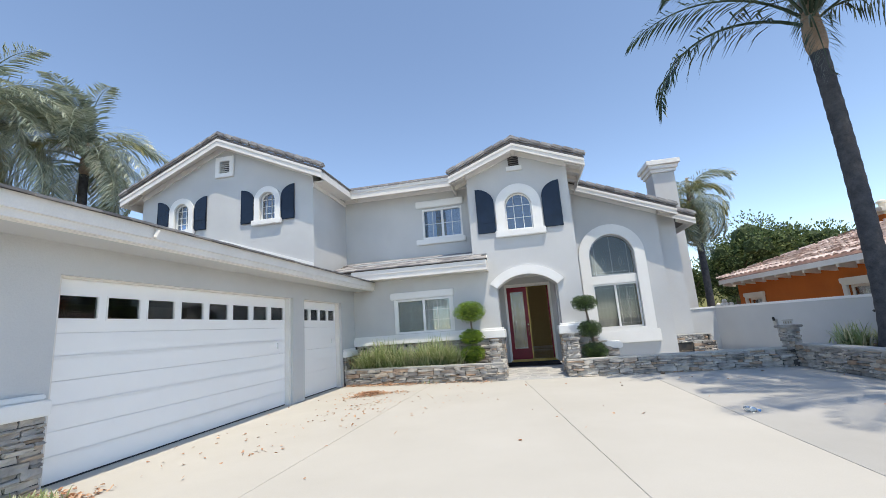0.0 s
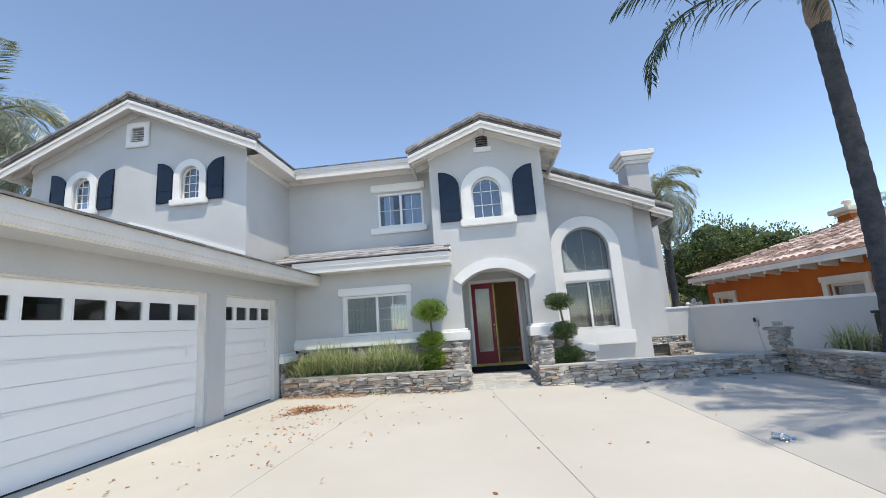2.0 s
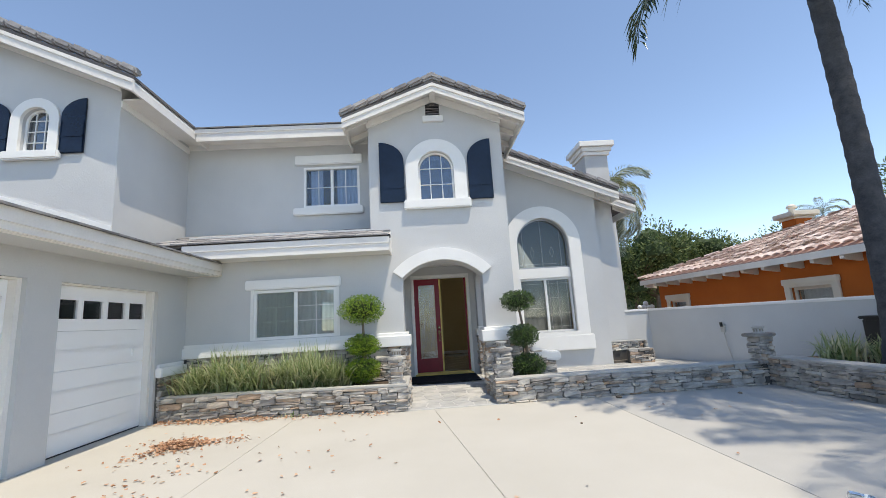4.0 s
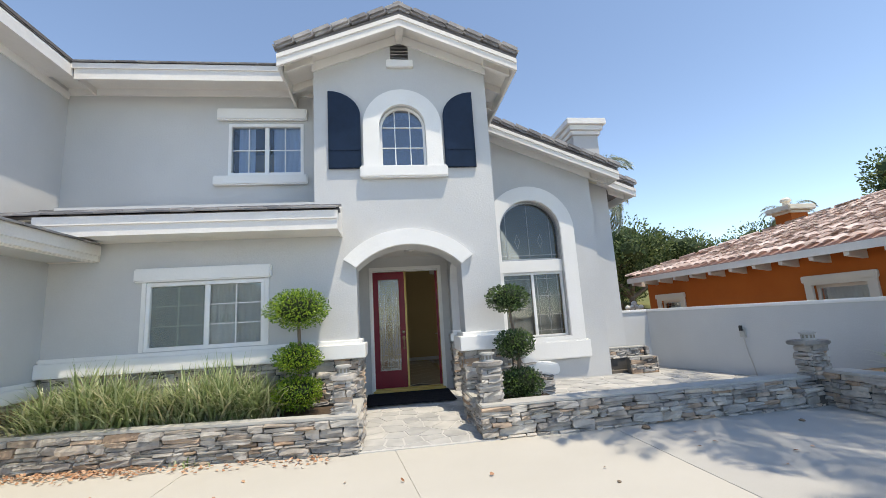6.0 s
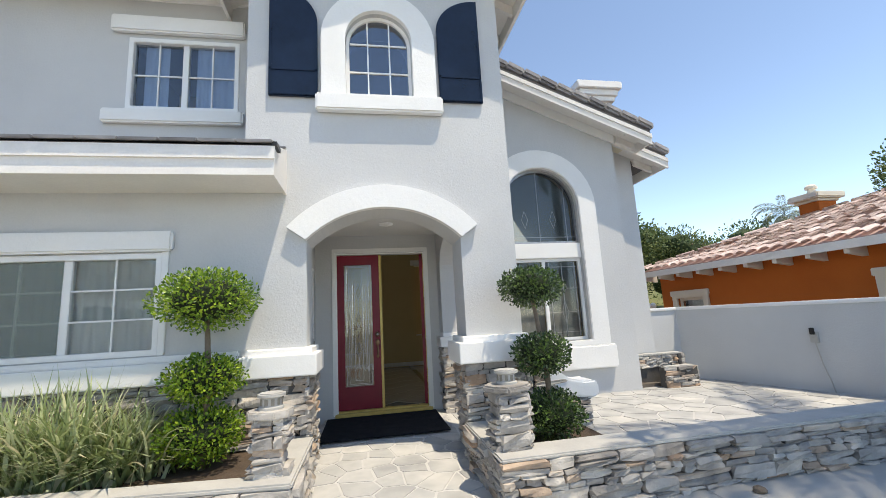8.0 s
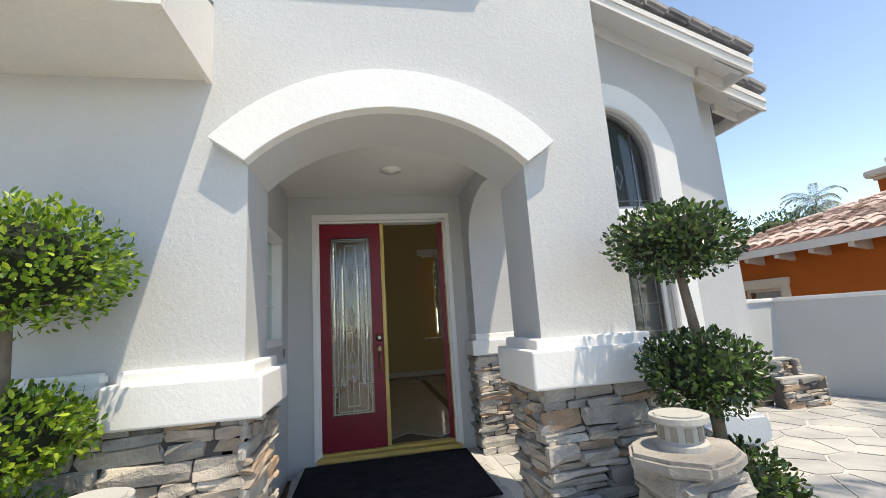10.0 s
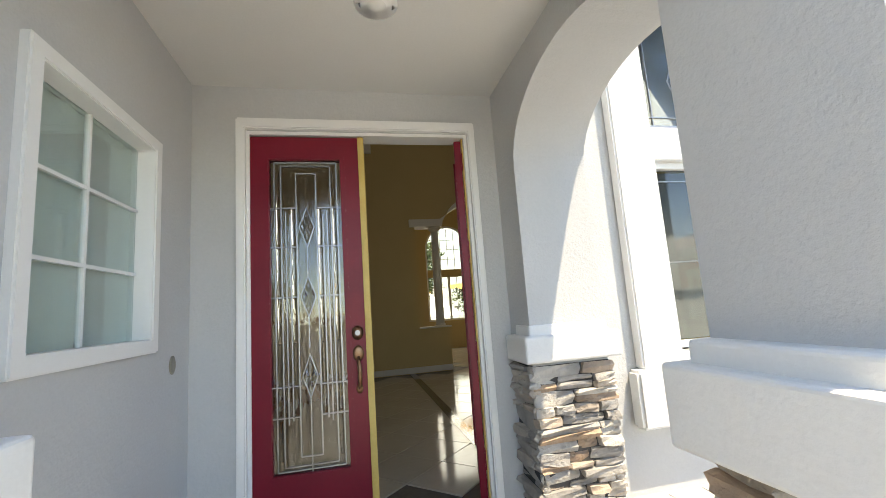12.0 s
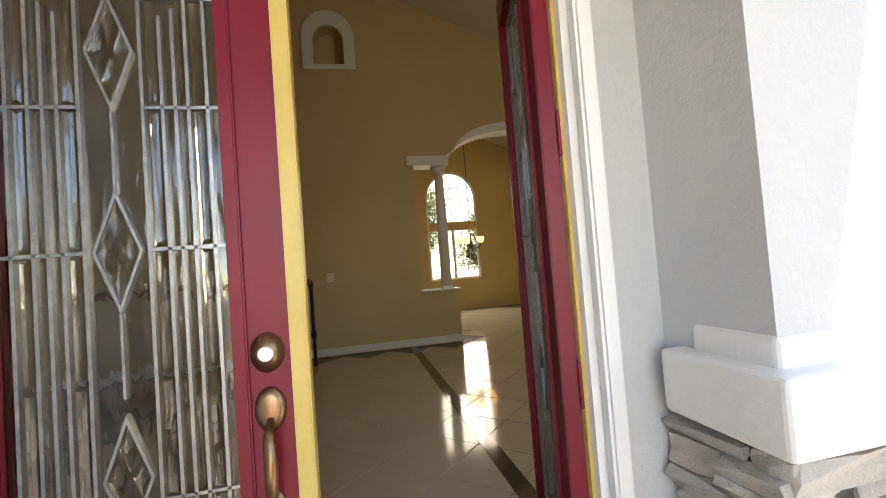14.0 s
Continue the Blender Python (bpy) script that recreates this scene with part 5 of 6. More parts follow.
# right planter and patio wall
rwall = core("wall_planter_right", [(2.08, 11.73), (6.9, 11.78), (6.9, 12.0), (2.3, 12.0), (2.3, 12.9), (2.08, 12.9)], 0.36, "low ledge stone wall in front of the patio")
m, ln = slanted(2.05, 11.70, 6.85, 11.76)
stone_face(rwall, m, 0.0, ln, 0.0, 0.37, 0.02)
stone_face(rwall, face(2.08, 0, -90), -12.9, -11.70, 0.02, 0.37, 0.015)
part("coping", prism([[(2.05, 11.69), (6.9, 11.75), (6.9, 12.06), (2.36, 12.02), (2.36, 12.9), (2.05, 12.9)]], 0.365, 0.40, FLAT, None, 0.012), CAPSTONE, rwall)
tagged(part("planter_soil", box(2.3, 3.35, 12.02, 12.95, 0.05, 0.25), SOIL), "dark soil round the clipped shrub", "soil", kind="structure")
pwall = core("wall_planter_side", [(6.90, 4.5), (7.15, 4.5), (7.15, 11.73), (6.90, 11.73)], 0.44, "ledge stone planter wall beside the driveway")
stone_face(pwall, face(6.90, 0, -90), -11.74, -7.2, 0.0, 0.45, 0.01)
part("coping", box(6.86, 7.2, 4.5, 11.70, 0.445, 0.485, 0.012), CAPSTONE, pwall)
tagged(part("planter_soil", prism([[(7.15, 4.5), (8.9, 4.5), (8.35, 11.9), (7.15, 11.9)]], 0.0, 0.40), EARTH), "dry soil in the raised side planter", "soil", kind="structure")
stub = core("wall_stub", [(5.98, 14.98), (6.58, 14.95), (6.58, 15.45), (6.40, 15.45), (6.40, 15.12), (5.98, 15.12)], 0.42, "small ledge stone planter box at the house corner")
stone_face(stub, face(0, 14.97), 5.98, 6.58, 0.1, 0.44, 0.01, None, 0.8)
stone_face(stub, face(6.585, 0, 90), 14.96, 15.30, 0.1, 0.44, 0.01, None, 0.8)
stone_face(stub, face(6.585, 0, 90), 15.25, 15.45, 0.1, 0.62, 0.01, None, 0.8)
part("back_wall", box(5.60, 6.58, 15.33, 15.45, 0.1, 0.60), MORTAR, stub)
stone_face(stub, face(0, 15.33), 5.62, 6.52, 0.40, 0.60, 0.0, None, 0.8)
part("coping", box(5.99, 6.56, 14.96, 15.11, 0.42, 0.45, 0.012), CAPSTONE, stub)
part("coping", box(5.60, 6.60, 15.31, 15.46, 0.60, 0.635, 0.012), CAPSTONE, stub)


def lantern_pier(x, y, half, zc, label, over=0.05):
    """A small stone post with a slab cap and a square lantern."""
    pr = thing("stone_post", (x, y, 0), label, "post", "stone lantern posts")
    part("core", box(x - half + 0.03, x + half - 0.03, y - half + 0.03, y + half - 0.03, 0.0, zc), MORTAR, pr)
    for a, (fx, fy) in ((0, (x, y - half + 0.02)), (90, (x + half - 0.02, y)), (-90, (x - half + 0.02, y))):
        stone_face(pr, face(fx, fy, a), -half, half, 0.36, zc, 0.0)
    part("slab_cap", prism([[(x + (half + over) * math.cos(2 * math.pi * i / 10) * rnd.uniform(0.95, 1.2), y + (half + over) * math.sin(2 * math.pi * i / 10) * rnd.uniform(0.95, 1.2)) for i in range(10)]], zc, zc + 0.055, FLAT, None, 0.014), STONE, pr)
    zl = zc + 0.055
    lan = part("lantern", lathe([(0.09, 0), (0.09, 0.018), (0.075, 0.024), (0.075, 0.085), (0.10, 0.092), (0.10, 0.112), (0.082, 0.118), (0.08, 0.104), (0.02, 0.104)], (x, y, zl), None, 24), CAPSTONE, pr, "round stone-coloured lantern")
    for i in range(10):
        t = 2 * math.pi * i / 10
        m = Matrix.Translation((x, y, 0)) @ Matrix.Rotation(t, 4, "Z") @ Matrix.Translation((0.0745, 0, 0))
        part("slot", box(-0.003, 0.003, -0.012, 0.012, zl + 0.032, zl + 0.078, 0, None, m), PLATE, lan)


lantern_pier(0.38, 11.92, 0.105, 0.82, "narrow ledge stone post with a lantern beside the path")
lantern_pier(2.24, 12.0, 0.13, 0.84, "narrow ledge stone post with a lantern beside the path")
lantern_pier(6.88, 11.82, 0.125, 0.82, "ledge stone post with a lantern at the patio corner", 0.11)


for px, py, ps in ((4.06, 11.52, 0.05), (5.9, 11.2, 0.03), (2.9, 10.1, 0.02)):
    bm = ball((px, py, ps * 0.4), ps, None, 0.6, 2)
    for v in bm.verts:
        v.co += Vector((noise.noise(v.co * 30), noise.noise(v.co * 30 + Vector((5, 0, 0))), 0)) * ps * 0.35
    tagged(part("loose_stone", bm, BARK), "small dark loose stone on the concrete", "stone", "loose stones")

# ---- plants ----
def leaf_quad(bm, p, d, n, l, w):
    """One pointed leaf at p along d, folded a little along its rib."""
    s = d.cross(n).normalized() * w
    a, b = bm.verts.new(p), bm.verts.new(p + d * l - n * l * 0.12)
    q1, q2 = p + d * l * 0.28, p + d * l * 0.66 - n * l * 0.04
    c1, c2 = bm.verts.new(q1 + s * 0.85 + n * w * 0.2), bm.verts.new(q2 + s * 0.9 + n * w * 0.2)
    e1, e2 = bm.verts.new(q1 - s * 0.85 + n * w * 0.2), bm.verts.new(q2 - s * 0.9 + n * w * 0.2)
    bm.faces.new((a, c1, c2, b))
    bm.faces.new((a, b, e2, e1))


def unit(r):
    while True:
        v = Vector((r.uniform(-1, 1), r.uniform(-1, 1), r.uniform(-1, 1)))
        if 0.05 < v.length < 1:
            return v.normalized()


def leaf_ball(c, rx, rz, count, size, seed, jag=0.12, lift=0.3):
    r = random.Random(seed)
    bm = bmesh.new()
    for _ in range(count):
        d = unit(r)
        k = 1 + 0.14 * noise.noise(d * 2.3 + Vector((seed, 0, 0))) + r.uniform(-0.22, jag)
        p = Vector((c[0] + d.x * rx * k, c[1] + d.y * rx * k, c[2] + d.z * rz * k))
        dv = (d + unit(r) * 0.8 + Vector((0, 0, lift))).normalized()
        leaf_quad(bm, p, dv, (d + unit(r) * 0.5).normalized(), size * r.uniform(0.7, 1.4), size * r.uniform(0.22, 0.32))
    return bm


def topiary(name, x, y, z0, balls, mat, seed, label, lean=0.0):
    """A clipped shrub: a thin trunk and leaf balls of (height, half width, half height)."""
    t = thing(name, (x, y, z0), label, "shrub", "clipped shrubs by the porch")
    top = max(b[0] for b in balls)
    part("trunk", tube([(x, y, z0), (x + 0.03 + lean, y, (z0 + top) / 2), (x + lean * 2, y, top)], 0.03, None, 8, [0.035, 0.028, 0.02]), BARK, t, "", True)
    for i, (h, rx, rz) in enumerate(balls):
        cx = x + lean * 2 * (h - z0) / (top - z0)
        b = part("foliage", leaf_ball((cx, y, h), rx, rz, int(9500 * rx * (rx + rz)) + 1200, 0.034, seed + i, 0.2), mat, t)
        # dark ball added inside the leaves in place of their inner shade
        part("shade_core", ball((cx, y, h), rx * 0.80, None, rz / rx), CORE, b)
    return t


topiary("clipped_shrub", -0.29, 12.50, 0.33, [(1.74, 0.36, 0.23), (1.07, 0.27, 0.17), (0.62, 0.28, 0.20)], TOPLEAF, 11, "bright green shrub clipped into three tiers in the planter")
topiary("clipped_shrub", 2.83, 12.46, 0.24, [(1.73, 0.275, 0.17), (1.07, 0.24, 0.18), (0.50, 0.27, 0.20)], DARKLEAF, 31, "dark green shrub clipped into three balls by the pier", -0.06)

def strap_clump(x, y, z, count, height, spread, seed, label, mat=None):
    r = random.Random(seed)
    bm = bmesh.new()
    for _ in range(count):
        a = r.uniform(0, 2 * math.pi)
        out, h = r.uniform(0.1, 1) ** 0.8 * spread, height * r.uniform(0.45, 1.12)
        bx_, by_ = x + r.gauss(0, 0.13), y + r.gauss(0, 0.08)
        d = Vector((math.cos(a), math.sin(a), 0))
        s = Vector((-math.sin(a), math.cos(a), 0)) * r.uniform(0.009, 0.019)
        prev = None
        n = 5
        for i in range(n + 1):
            t = i / n
            bend = t ** 2.2
            p = Vector((bx_, by_, z)) + d * out * (0.5 * t + 0.5 * bend) + Vector((0, 0, h * (t - 0.55 * bend * out / spread)))
            k = (1 - t) ** 0.6
            cur = (bm.verts.new(p - s * k), bm.verts.new(p + s * k))
            if prev:
                bm.faces.new((prev[0], prev[1], cur[1], cur[0]))
            prev = cur
    ob = part("strap_leaf_plant", bm, mat or GRASSLEAF)
    return tagged(ob, label, "plant", "strap-leaved plants")


for i, (x, s) in enumerate(((-3.3, 0.78), (-2.85, 1.06), (-2.4, 0.92), (-1.72, 0.84), (-1.28, 1.0), (-0.86, 0.78))):
    strap_clump(x, 12.42 + 0.05 * (i % 2), 0.34, 400, 0.98 * s, 0.74, 50 + i, "dense clump of long green strap leaves in the planter")
strap_clump(7.55, 11.0, 0.40, 260, 0.60, 0.48, 70, "clump of strap leaves with dry tips in the side planter")
strap_clump(7.95, 10.7, 0.40, 200, 0.52, 0.42, 71, "clump of strap leaves with dry tips in the side planter")
strap_clump(-3.5, 4.45, 0.0, 160, 0.16, 0.15, 72, "low tuft of green grass at the garage corner")
strap_clump(-1.35, 11.83, 0.0, 14, 0.16, 0.06, 73, "small weed at the foot of the stone wall")


def frond_mesh(length, drop, seed, mat, lw=0.62, dense=58):
    """An arching palm frond along +x: a tapered rib with two rows of hanging leaflets."""
    r = random.Random(seed)
    bm = bmesh.new()
    pts = []
    for i in range(15):
        t = i / 14
        ang = 0.75 - drop * t ** 1.15
        if i == 0:
            pts.append(Vector((0, 0, 0)))
        else:
            pts.append(pts[-1] + Vector((math.cos(ang), 0.05 * math.sin(seed + 3 * t), math.sin(ang))) * length / 14)
    tube(pts, 0.03, bm, 5, [0.035 * (1 - 0.85 * i / 14) for i in range(15)])
    for i in range(dense):
        t = 0.16 + 0.84 * i / dense
        f = t * 14
        k = min(int(f), 13)
        p = pts[k].lerp(pts[k + 1], f - k)
        d = (pts[k + 1] - pts[k]).normalized()
        l = lw * (0.45 + 0.75 * math.sin(math.pi * min(t * 0.95 + 0.08, 1.0))) * r.uniform(0.85, 1.1)
        for s in (-1, 1):
            out = (d * 0.55 + Vector((0, s, 0)) * r.uniform(0.5, 0.8) + Vector((0, 0, r.uniform(-0.55, 0.25)))).normalized()
            side_ = out.cross(Vector((0, 0, 1))).normalized() * 0.017
            q = p + out * l * 0.55
            e = p + out * l * 0.9 + Vector((0, 0, -0.22 * l * r.uniform(0.6, 1.6)))
            a = [bm.verts.new(p), bm.verts.new(q + side_), bm.verts.new(e), bm.verts.new(q - side_)]
            bm.faces.new(a)
    me = bpy.data.meshes.new("frond")
    bm.to_mesh(me)
    bm.free()
    me.materials.append(mat)
    return me


FRONDS = [frond_mesh(3.6, d, 3 + i, PALMLEAF) for i, d in enumerate((1.7, 2.1, 2.5, 1.3))]
GREY = [frond_mesh(3.6, d, 23 + i, PALMGREY, 0.7, 80) for i, d in enumerate((1.9, 2.3, 2.7))]
DRY = [frond_mesh(2.8, d, 13 + i, PALMDRY) for i, d in enumerate((2.1, 2.5, 2.9))]


def palm(x, y, z0, top, r0, r1, spec, label, scale=1.0, boss=True):
    """A feather palm; spec holds (heading, tilt, frond number, size) rows."""
    t = thing("palm_tree", (x, y, z0), label, "palm tree", "feather palms")
    n = 46
    pts, rad = [], []
    for i in range(n):
        k = i / (n - 1)
        pts.append((x + 0.05 * math.sin(3 * k), y, z0 + (top - z0) * k))
        rad.append((r0 + (r1 - r0) * k + 0.10 * math.exp(-k * 18)) * (1.0 if i % 2 else 1.06))
    part("trunk", tube(pts, 1, None, 18, rad), PALMTRUNK, t, "ringed grey trunk", True)
    if boss:
        part("crown_boss", lathe([(r1, -0.1), (r1 * 1.3, 0.1), (r1 * 1.32, 0.3), (r1 * 1.1, 0.7), (r1 * 0.8, 1.2), (0.06, 1.7)], (x + 0.05 * math.sin(3), y, top), None, 14), PALMBOSS, t, "fibrous leaf bases", True)
    for head, tilt, k, s in spec:
        me = (FRONDS + DRY + GREY)[k]
        child("frond", me, t, Matrix.Translation((x, y, top + 0.55 * scale + 0.3 * math.sin(radians(tilt)))) @ pose(0, 0, 0, 0, -tilt, head) @ Matrix.Diagonal((s, s, s, 1)))
    return t


def crown(n, seed, lo=-15, hi=60, dry=0.0, size=1.0, pick=(0, 4)):
    r = random.Random(seed)
    return [(i * 137.5 % 360 + r.uniform(-12, 12), r.uniform(lo, hi), r.randrange(4, 7) if r.random() < dry else r.randrange(*pick), size * r.uniform(0.85, 1.1)) for i in range(n)]


palm(7.70, 10.25, 0.38, 6.45, 0.165, 0.145, [(180, -6, 1, 1.15), (172, 16, 0, 1.1), (200, 24, 1, 1.1), (238, -24, 2, 0.72), (225, 30, 0, 1.05), (244, 34, 1, 1.1), (262, 38, 0, 1.1), (278, 26, 1, 1.05), (300, 12, 0, 1.1), (314, 26, 1, 1.1), (336, 16, 0, 1.1), (350, 30, 1, 1.0), (232, 12, 1, 1.0), (256, 14, 0, 1.1), (270, 4, 1, 1.0), (292, 28, 0, 1.15), (222, 44, 0, 1.1), (248, 50, 1, 1.1), (215, 30, 3, 1.0), (10, 5, 1, 0.9), (330, 0, 1, 0.85), (285, 20, 0, 0.9), (50, 25, 3, 1.0), (30, 50, 3, 0.8), (240, 55, 3, 0.8), (320, 48, 3, 0.8)], "tall feather palm with a smooth grey trunk beside the driveway")
palm(9.5, 4.9, -0.03, 11.6, 0.2, 0.16, crown(22, 5, -10, 55), "tall feather palm by the drive, its crown shading the concrete")
palm(9.95, 23.5, 0.0, 6.3, 0.17, 0.14, crown(56, 8, -80, 45, 0.45, 0.80, (7, 10)), "feather palm with browning fronds behind the house corner", 0.8)
palm(-17.5, 15.4, 0.0, 9.3, 0.2, 0.16, crown(54, 9, -50, 60, 0.12, 1.15, (7, 10)), "bushy feather palm behind the garage roof")
palm(-18.5, 12.0, 0.0, 9.4, 0.2, 0.16, crown(54, 10, -50, 60, 0.2, 1.15, (7, 10)), "bushy feather palm behind the garage roof")
palm(27.1, 29.9, 0.0, 6.2, 0.2, 0.16, crown(30, 14, -50, 50, 0.3, 0.55, (7, 10)), "distant feather palm over the neighbouring roof", 0.7, False)


# ---- distance ----
def hill(name, x0, x1, y0, y1, hfun, mat, label, nx=40, ny=16):
    bm = bmesh.new()
    g = [[bm.verts.new((x0 + (x1 - x0) * i / nx, y0 + (y1 - y0) * j / ny, hfun(i / nx, j / ny))) for i in range(nx + 1)] for j in range(ny + 1)]
    for j in range(ny):
        for i in range(nx):
            bm.faces.new((g[j][i], g[j][i + 1], g[j + 1][i + 1], g[j + 1][i]))
    return structure(part(name, bm, mat, None, "", True), label, "hill")


hill("backdrop_slope", -60, 120, 32, 75, lambda u, v: -0.2 + 7.5 * v ** 0.8 + 0.8 * noise.noise((u * 9, v * 4, 0)), HILLGRASS, "grassy slope rising behind the houses")
hill("backdrop_hills", -500, 900, 420, 900, lambda u, v: 62 * math.sin(math.pi * min(v * 1.3, 1)) * (0.45 + 0.75 * noise.noise((u * 5, 1.5, 2)) ** 2 + 0.5 * u), FARHILL, "hills on the horizon with blue-grey haze put into their colour", 80, 12)


def tree(x, y, z0, height, width, seed, label):
    r = random.Random(seed)
    t = thing("tree", (x, y, z0), label, "tree", "trees on the slope")
    bm = tube([(x, y, z0), (x + 0.1, y, z0 + height * 0.35), (x + 0.2, y, z0 + height * 0.7)], 1, None, 8, [0.05 * height ** 0.8, 0.035 * height ** 0.8, 0.012 * height])
    for i in range(6):
        a = r.uniform(0, 6.28)
        h = z0 + height * r.uniform(0.3, 0.6)
        tube([(x + 0.1, y, h), (x + width * 0.4 * math.cos(a), y + width * 0.4 * math.sin(a), h + height * 0.22)], 1, bm, 6, [0.02 * height, 0.006 * height])
    part("trunk", bm, BARK, t)
    bm, hearts = bmesh.new(), bmesh.new()
    for i in range(15):
        a, k = r.uniform(0, 6.28), r.uniform(0.0, 0.75)
        c = (x + width * 0.55 * k * math.cos(a), y + width * 0.55 * k * math.sin(a), z0 + height * r.uniform(0.42, 0.88))
        rr = width * r.uniform(0.14, 0.27)
        own = leaf_ball(c, rr, rr * 0.8, 420, 0.068 * width ** 0.6, seed * 31 + i, 0.3)
        merged(own, bm)
        # added ball in shade colour fills the heart of each leaf cluster
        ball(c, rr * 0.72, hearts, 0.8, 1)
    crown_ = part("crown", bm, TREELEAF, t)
    part("shade_core", hearts, TREECORE, crown_)
    return t


r = random.Random(21)
for i in range(26):
    x = 9 + i * 1.9 + r.uniform(-1, 1)
    y = 30 + r.uniform(0, 12) + abs(i - 8) * 0.2
    tree(x, y, max(-0.2, (y - 32) * 0.12), r.uniform(4.2, 6.6), r.uniform(3.8, 6.0), 200 + i, "leafy green tree on the slope behind the houses")
for i in range(5):
    tree(-16 - 5 * i, 30 + r.uniform(0, 10), 0.0, r.uniform(4, 5.5), r.uniform(4, 5), 300 + i, "leafy green tree behind the garage")
tree(22.0, 20.0, 0.0, 7.6, 3.6, 401, "leafy green tree beside the neighbouring house")

# ---- small things outside ----
globe = thing("globe_lamp", (8.7, 19.0, 1.35), "cluster of white globe lamps above the garden wall", "lamp")
part("post", tube([(8.7, 19.0, 0), (8.7, 19.0, 1.45)], 0.03), BLACK, globe)
for dx, dz in ((-0.22, 0), (-0.08, 0.0), (0.07, 0.0), (0.22, 0.0), (0.0, 0.13)):
    part("globe", ball((8.7 + dx, 19.0, 1.47 + dz), 0.085), LENSWHITE, globe, "", True)
cb = FB @ Vector((2.2, 0.85, 0.0))
cable = thing("wall_outlet_cable", cb, "grey outlet box with a cable hanging on the garden wall", "cable")
part("outlet_box", prism([rect(2.14, 2.24, 0.80, 0.96)], 0.06, 0.0, FB, None, 0.008), CAPSTONE, cable)
part("plug", prism([rect(2.16, 2.22, 0.92, 1.02)], 0.09, 0.06, FB, None, 0.006), BLACK, cable)
part("cord", tube([FB @ Vector(v) for v in ((2.19, 0.80, 0.03), (2.24, 0.5, 0.04), (2.30, 0.25, 0.04), (2.33, 0.10, 0.05))], 0.009, None, 6), CAPSTONE, cable)
bn = thing("utility_bin", (8.25, 10.9, 0.40), "black plastic utility box standing by the garden wall", "bin")
part("body", prism([[(8.08, 10.70), (8.42, 10.70), (8.42, 11.10), (8.08, 11.10)]], 0.40, 1.05, FLAT, None, 0.02), BLACK, bn)
part("lid", prism([[(8.05, 10.67), (8.45, 10.67), (8.45, 11.13), (8.05, 11.13)]], 1.05, 1.10, FLAT, None, 0.015), BLACK, bn)

bt = thing("water_bottle", (3.94, 7.48, 0.0), "clear plastic water bottle lying on the concrete", "bottle")
bmm = Matrix.Translation((3.90, 7.53, 0.034)) @ pose(0, 0, 0, 0, 90, -60)
bm = lathe([(0.028, 0), (0.033, 0.01), (0.033, 0.06), (0.030, 0.07), (0.033, 0.08), (0.033, 0.13), (0.013, 0.17), (0.013, 0.185)], (0, 0, 0), None, 16)
bmesh.ops.transform(bm, matrix=bmm, verts=bm.verts)
part("body", bm, PLASTIC, bt, "", True)
bm = lathe([(0.015, 0.185), (0.015, 0.203), (0.01, 0.204)], (0, 0, 0), None, 14)
bmesh.ops.transform(bm, matrix=bmm, verts=bm.verts)
part("cap", bm, BLUE, bt)
bm = lathe([(0.0335, 0.09), (0.0335, 0.11)], (0, 0, 0), None, 16)
bmesh.ops.transform(bm, matrix=bmm, verts=bm.verts)
part("wrapper", bm, CURTAIN, bt, "pale paper label")


def litter(name, places, size, seed, label):
    r = random.Random(seed)
    bm = bmesh.new()
    for x, y, z in places:
        d = Vector((r.uniform(-1, 1), r.uniform(-1, 1), r.uniform(-0.1, 0.35))).normalized()
        leaf_quad(bm, Vector((x, y, z + 0.006)), d, Vector((r.uniform(-0.5, 0.5), r.uniform(-0.5, 0.5), 1)).normalized(), size * r.uniform(0.6, 1.4), size * r.uniform(0.25, 0.5))
    return tagged(part(name, bm, LITTER), label, "leaves", kind="stuff")


r = random.Random(5)
pts = []
for _ in range(1500):
    a = r.uniform(0, 6.283)
    k = abs(r.gauss(0, 0.55)) * (1 + 0.45 * math.sin(3 * a + 1) + 0.25 * math.sin(5 * a))
    pts.append((-2.42 + 0.46 * k * math.cos(a), 10.45 + 0.36 * k * math.sin(a), max(0.0, 0.05 * (1 - k * k)) * r.random()))
litter("leaf_pile", pts, 0.045, 6, "swept heap of brown dry leaves on the concrete")
pts = [(x, 12.10 - 0.117 * (x + 3.8) - abs(r.gauss(0, 0.13)), 0.03 * r.random()) for x in [r.uniform(-3.75, -1.7) if r.random() < 0.8 else r.uniform(-1.7, 0.3) for _ in range(520)]]
litter("leaf_drift", pts, 0.045, 7, "brown dry leaves along the planter wall")
pts = []
for cx, cy, s, n in ((-2.1, 8.6, 0.25, 26), (-1.35, 9.4, 0.9, 46), (-2.4, 7.2, 0.8, 40), (-0.6, 9.6, 0.9, 22), (-1.9, 9.3, 0.2, 14), (-2.9, 5.6, 0.5, 14), (1.0, 9.5, 1.2, 8), (2.3, 8.0, 1.6, 9), (4.6, 10.8, 0.9, 12), (-2.2, 6.1, 0.12, 14)):
    for _ in range(n):
        pts.append((cx + r.gauss(0, s), cy + r.gauss(0, s), 0.01 * r.random()))
litter("scattered_leaves", [p for p in pts if p[0] > -3.7 and p[1] < 11.6], 0.048, 8, "brown dry leaves scattered over the driveway")
pts = [(r.uniform(-3.75, -3.0), 4.55 + r.gauss(0, 0.16), 0.02 * r.random()) for _ in range(260)]
litter("corner_leaves", pts, 0.05, 9, "brown leaves at the garage corner")

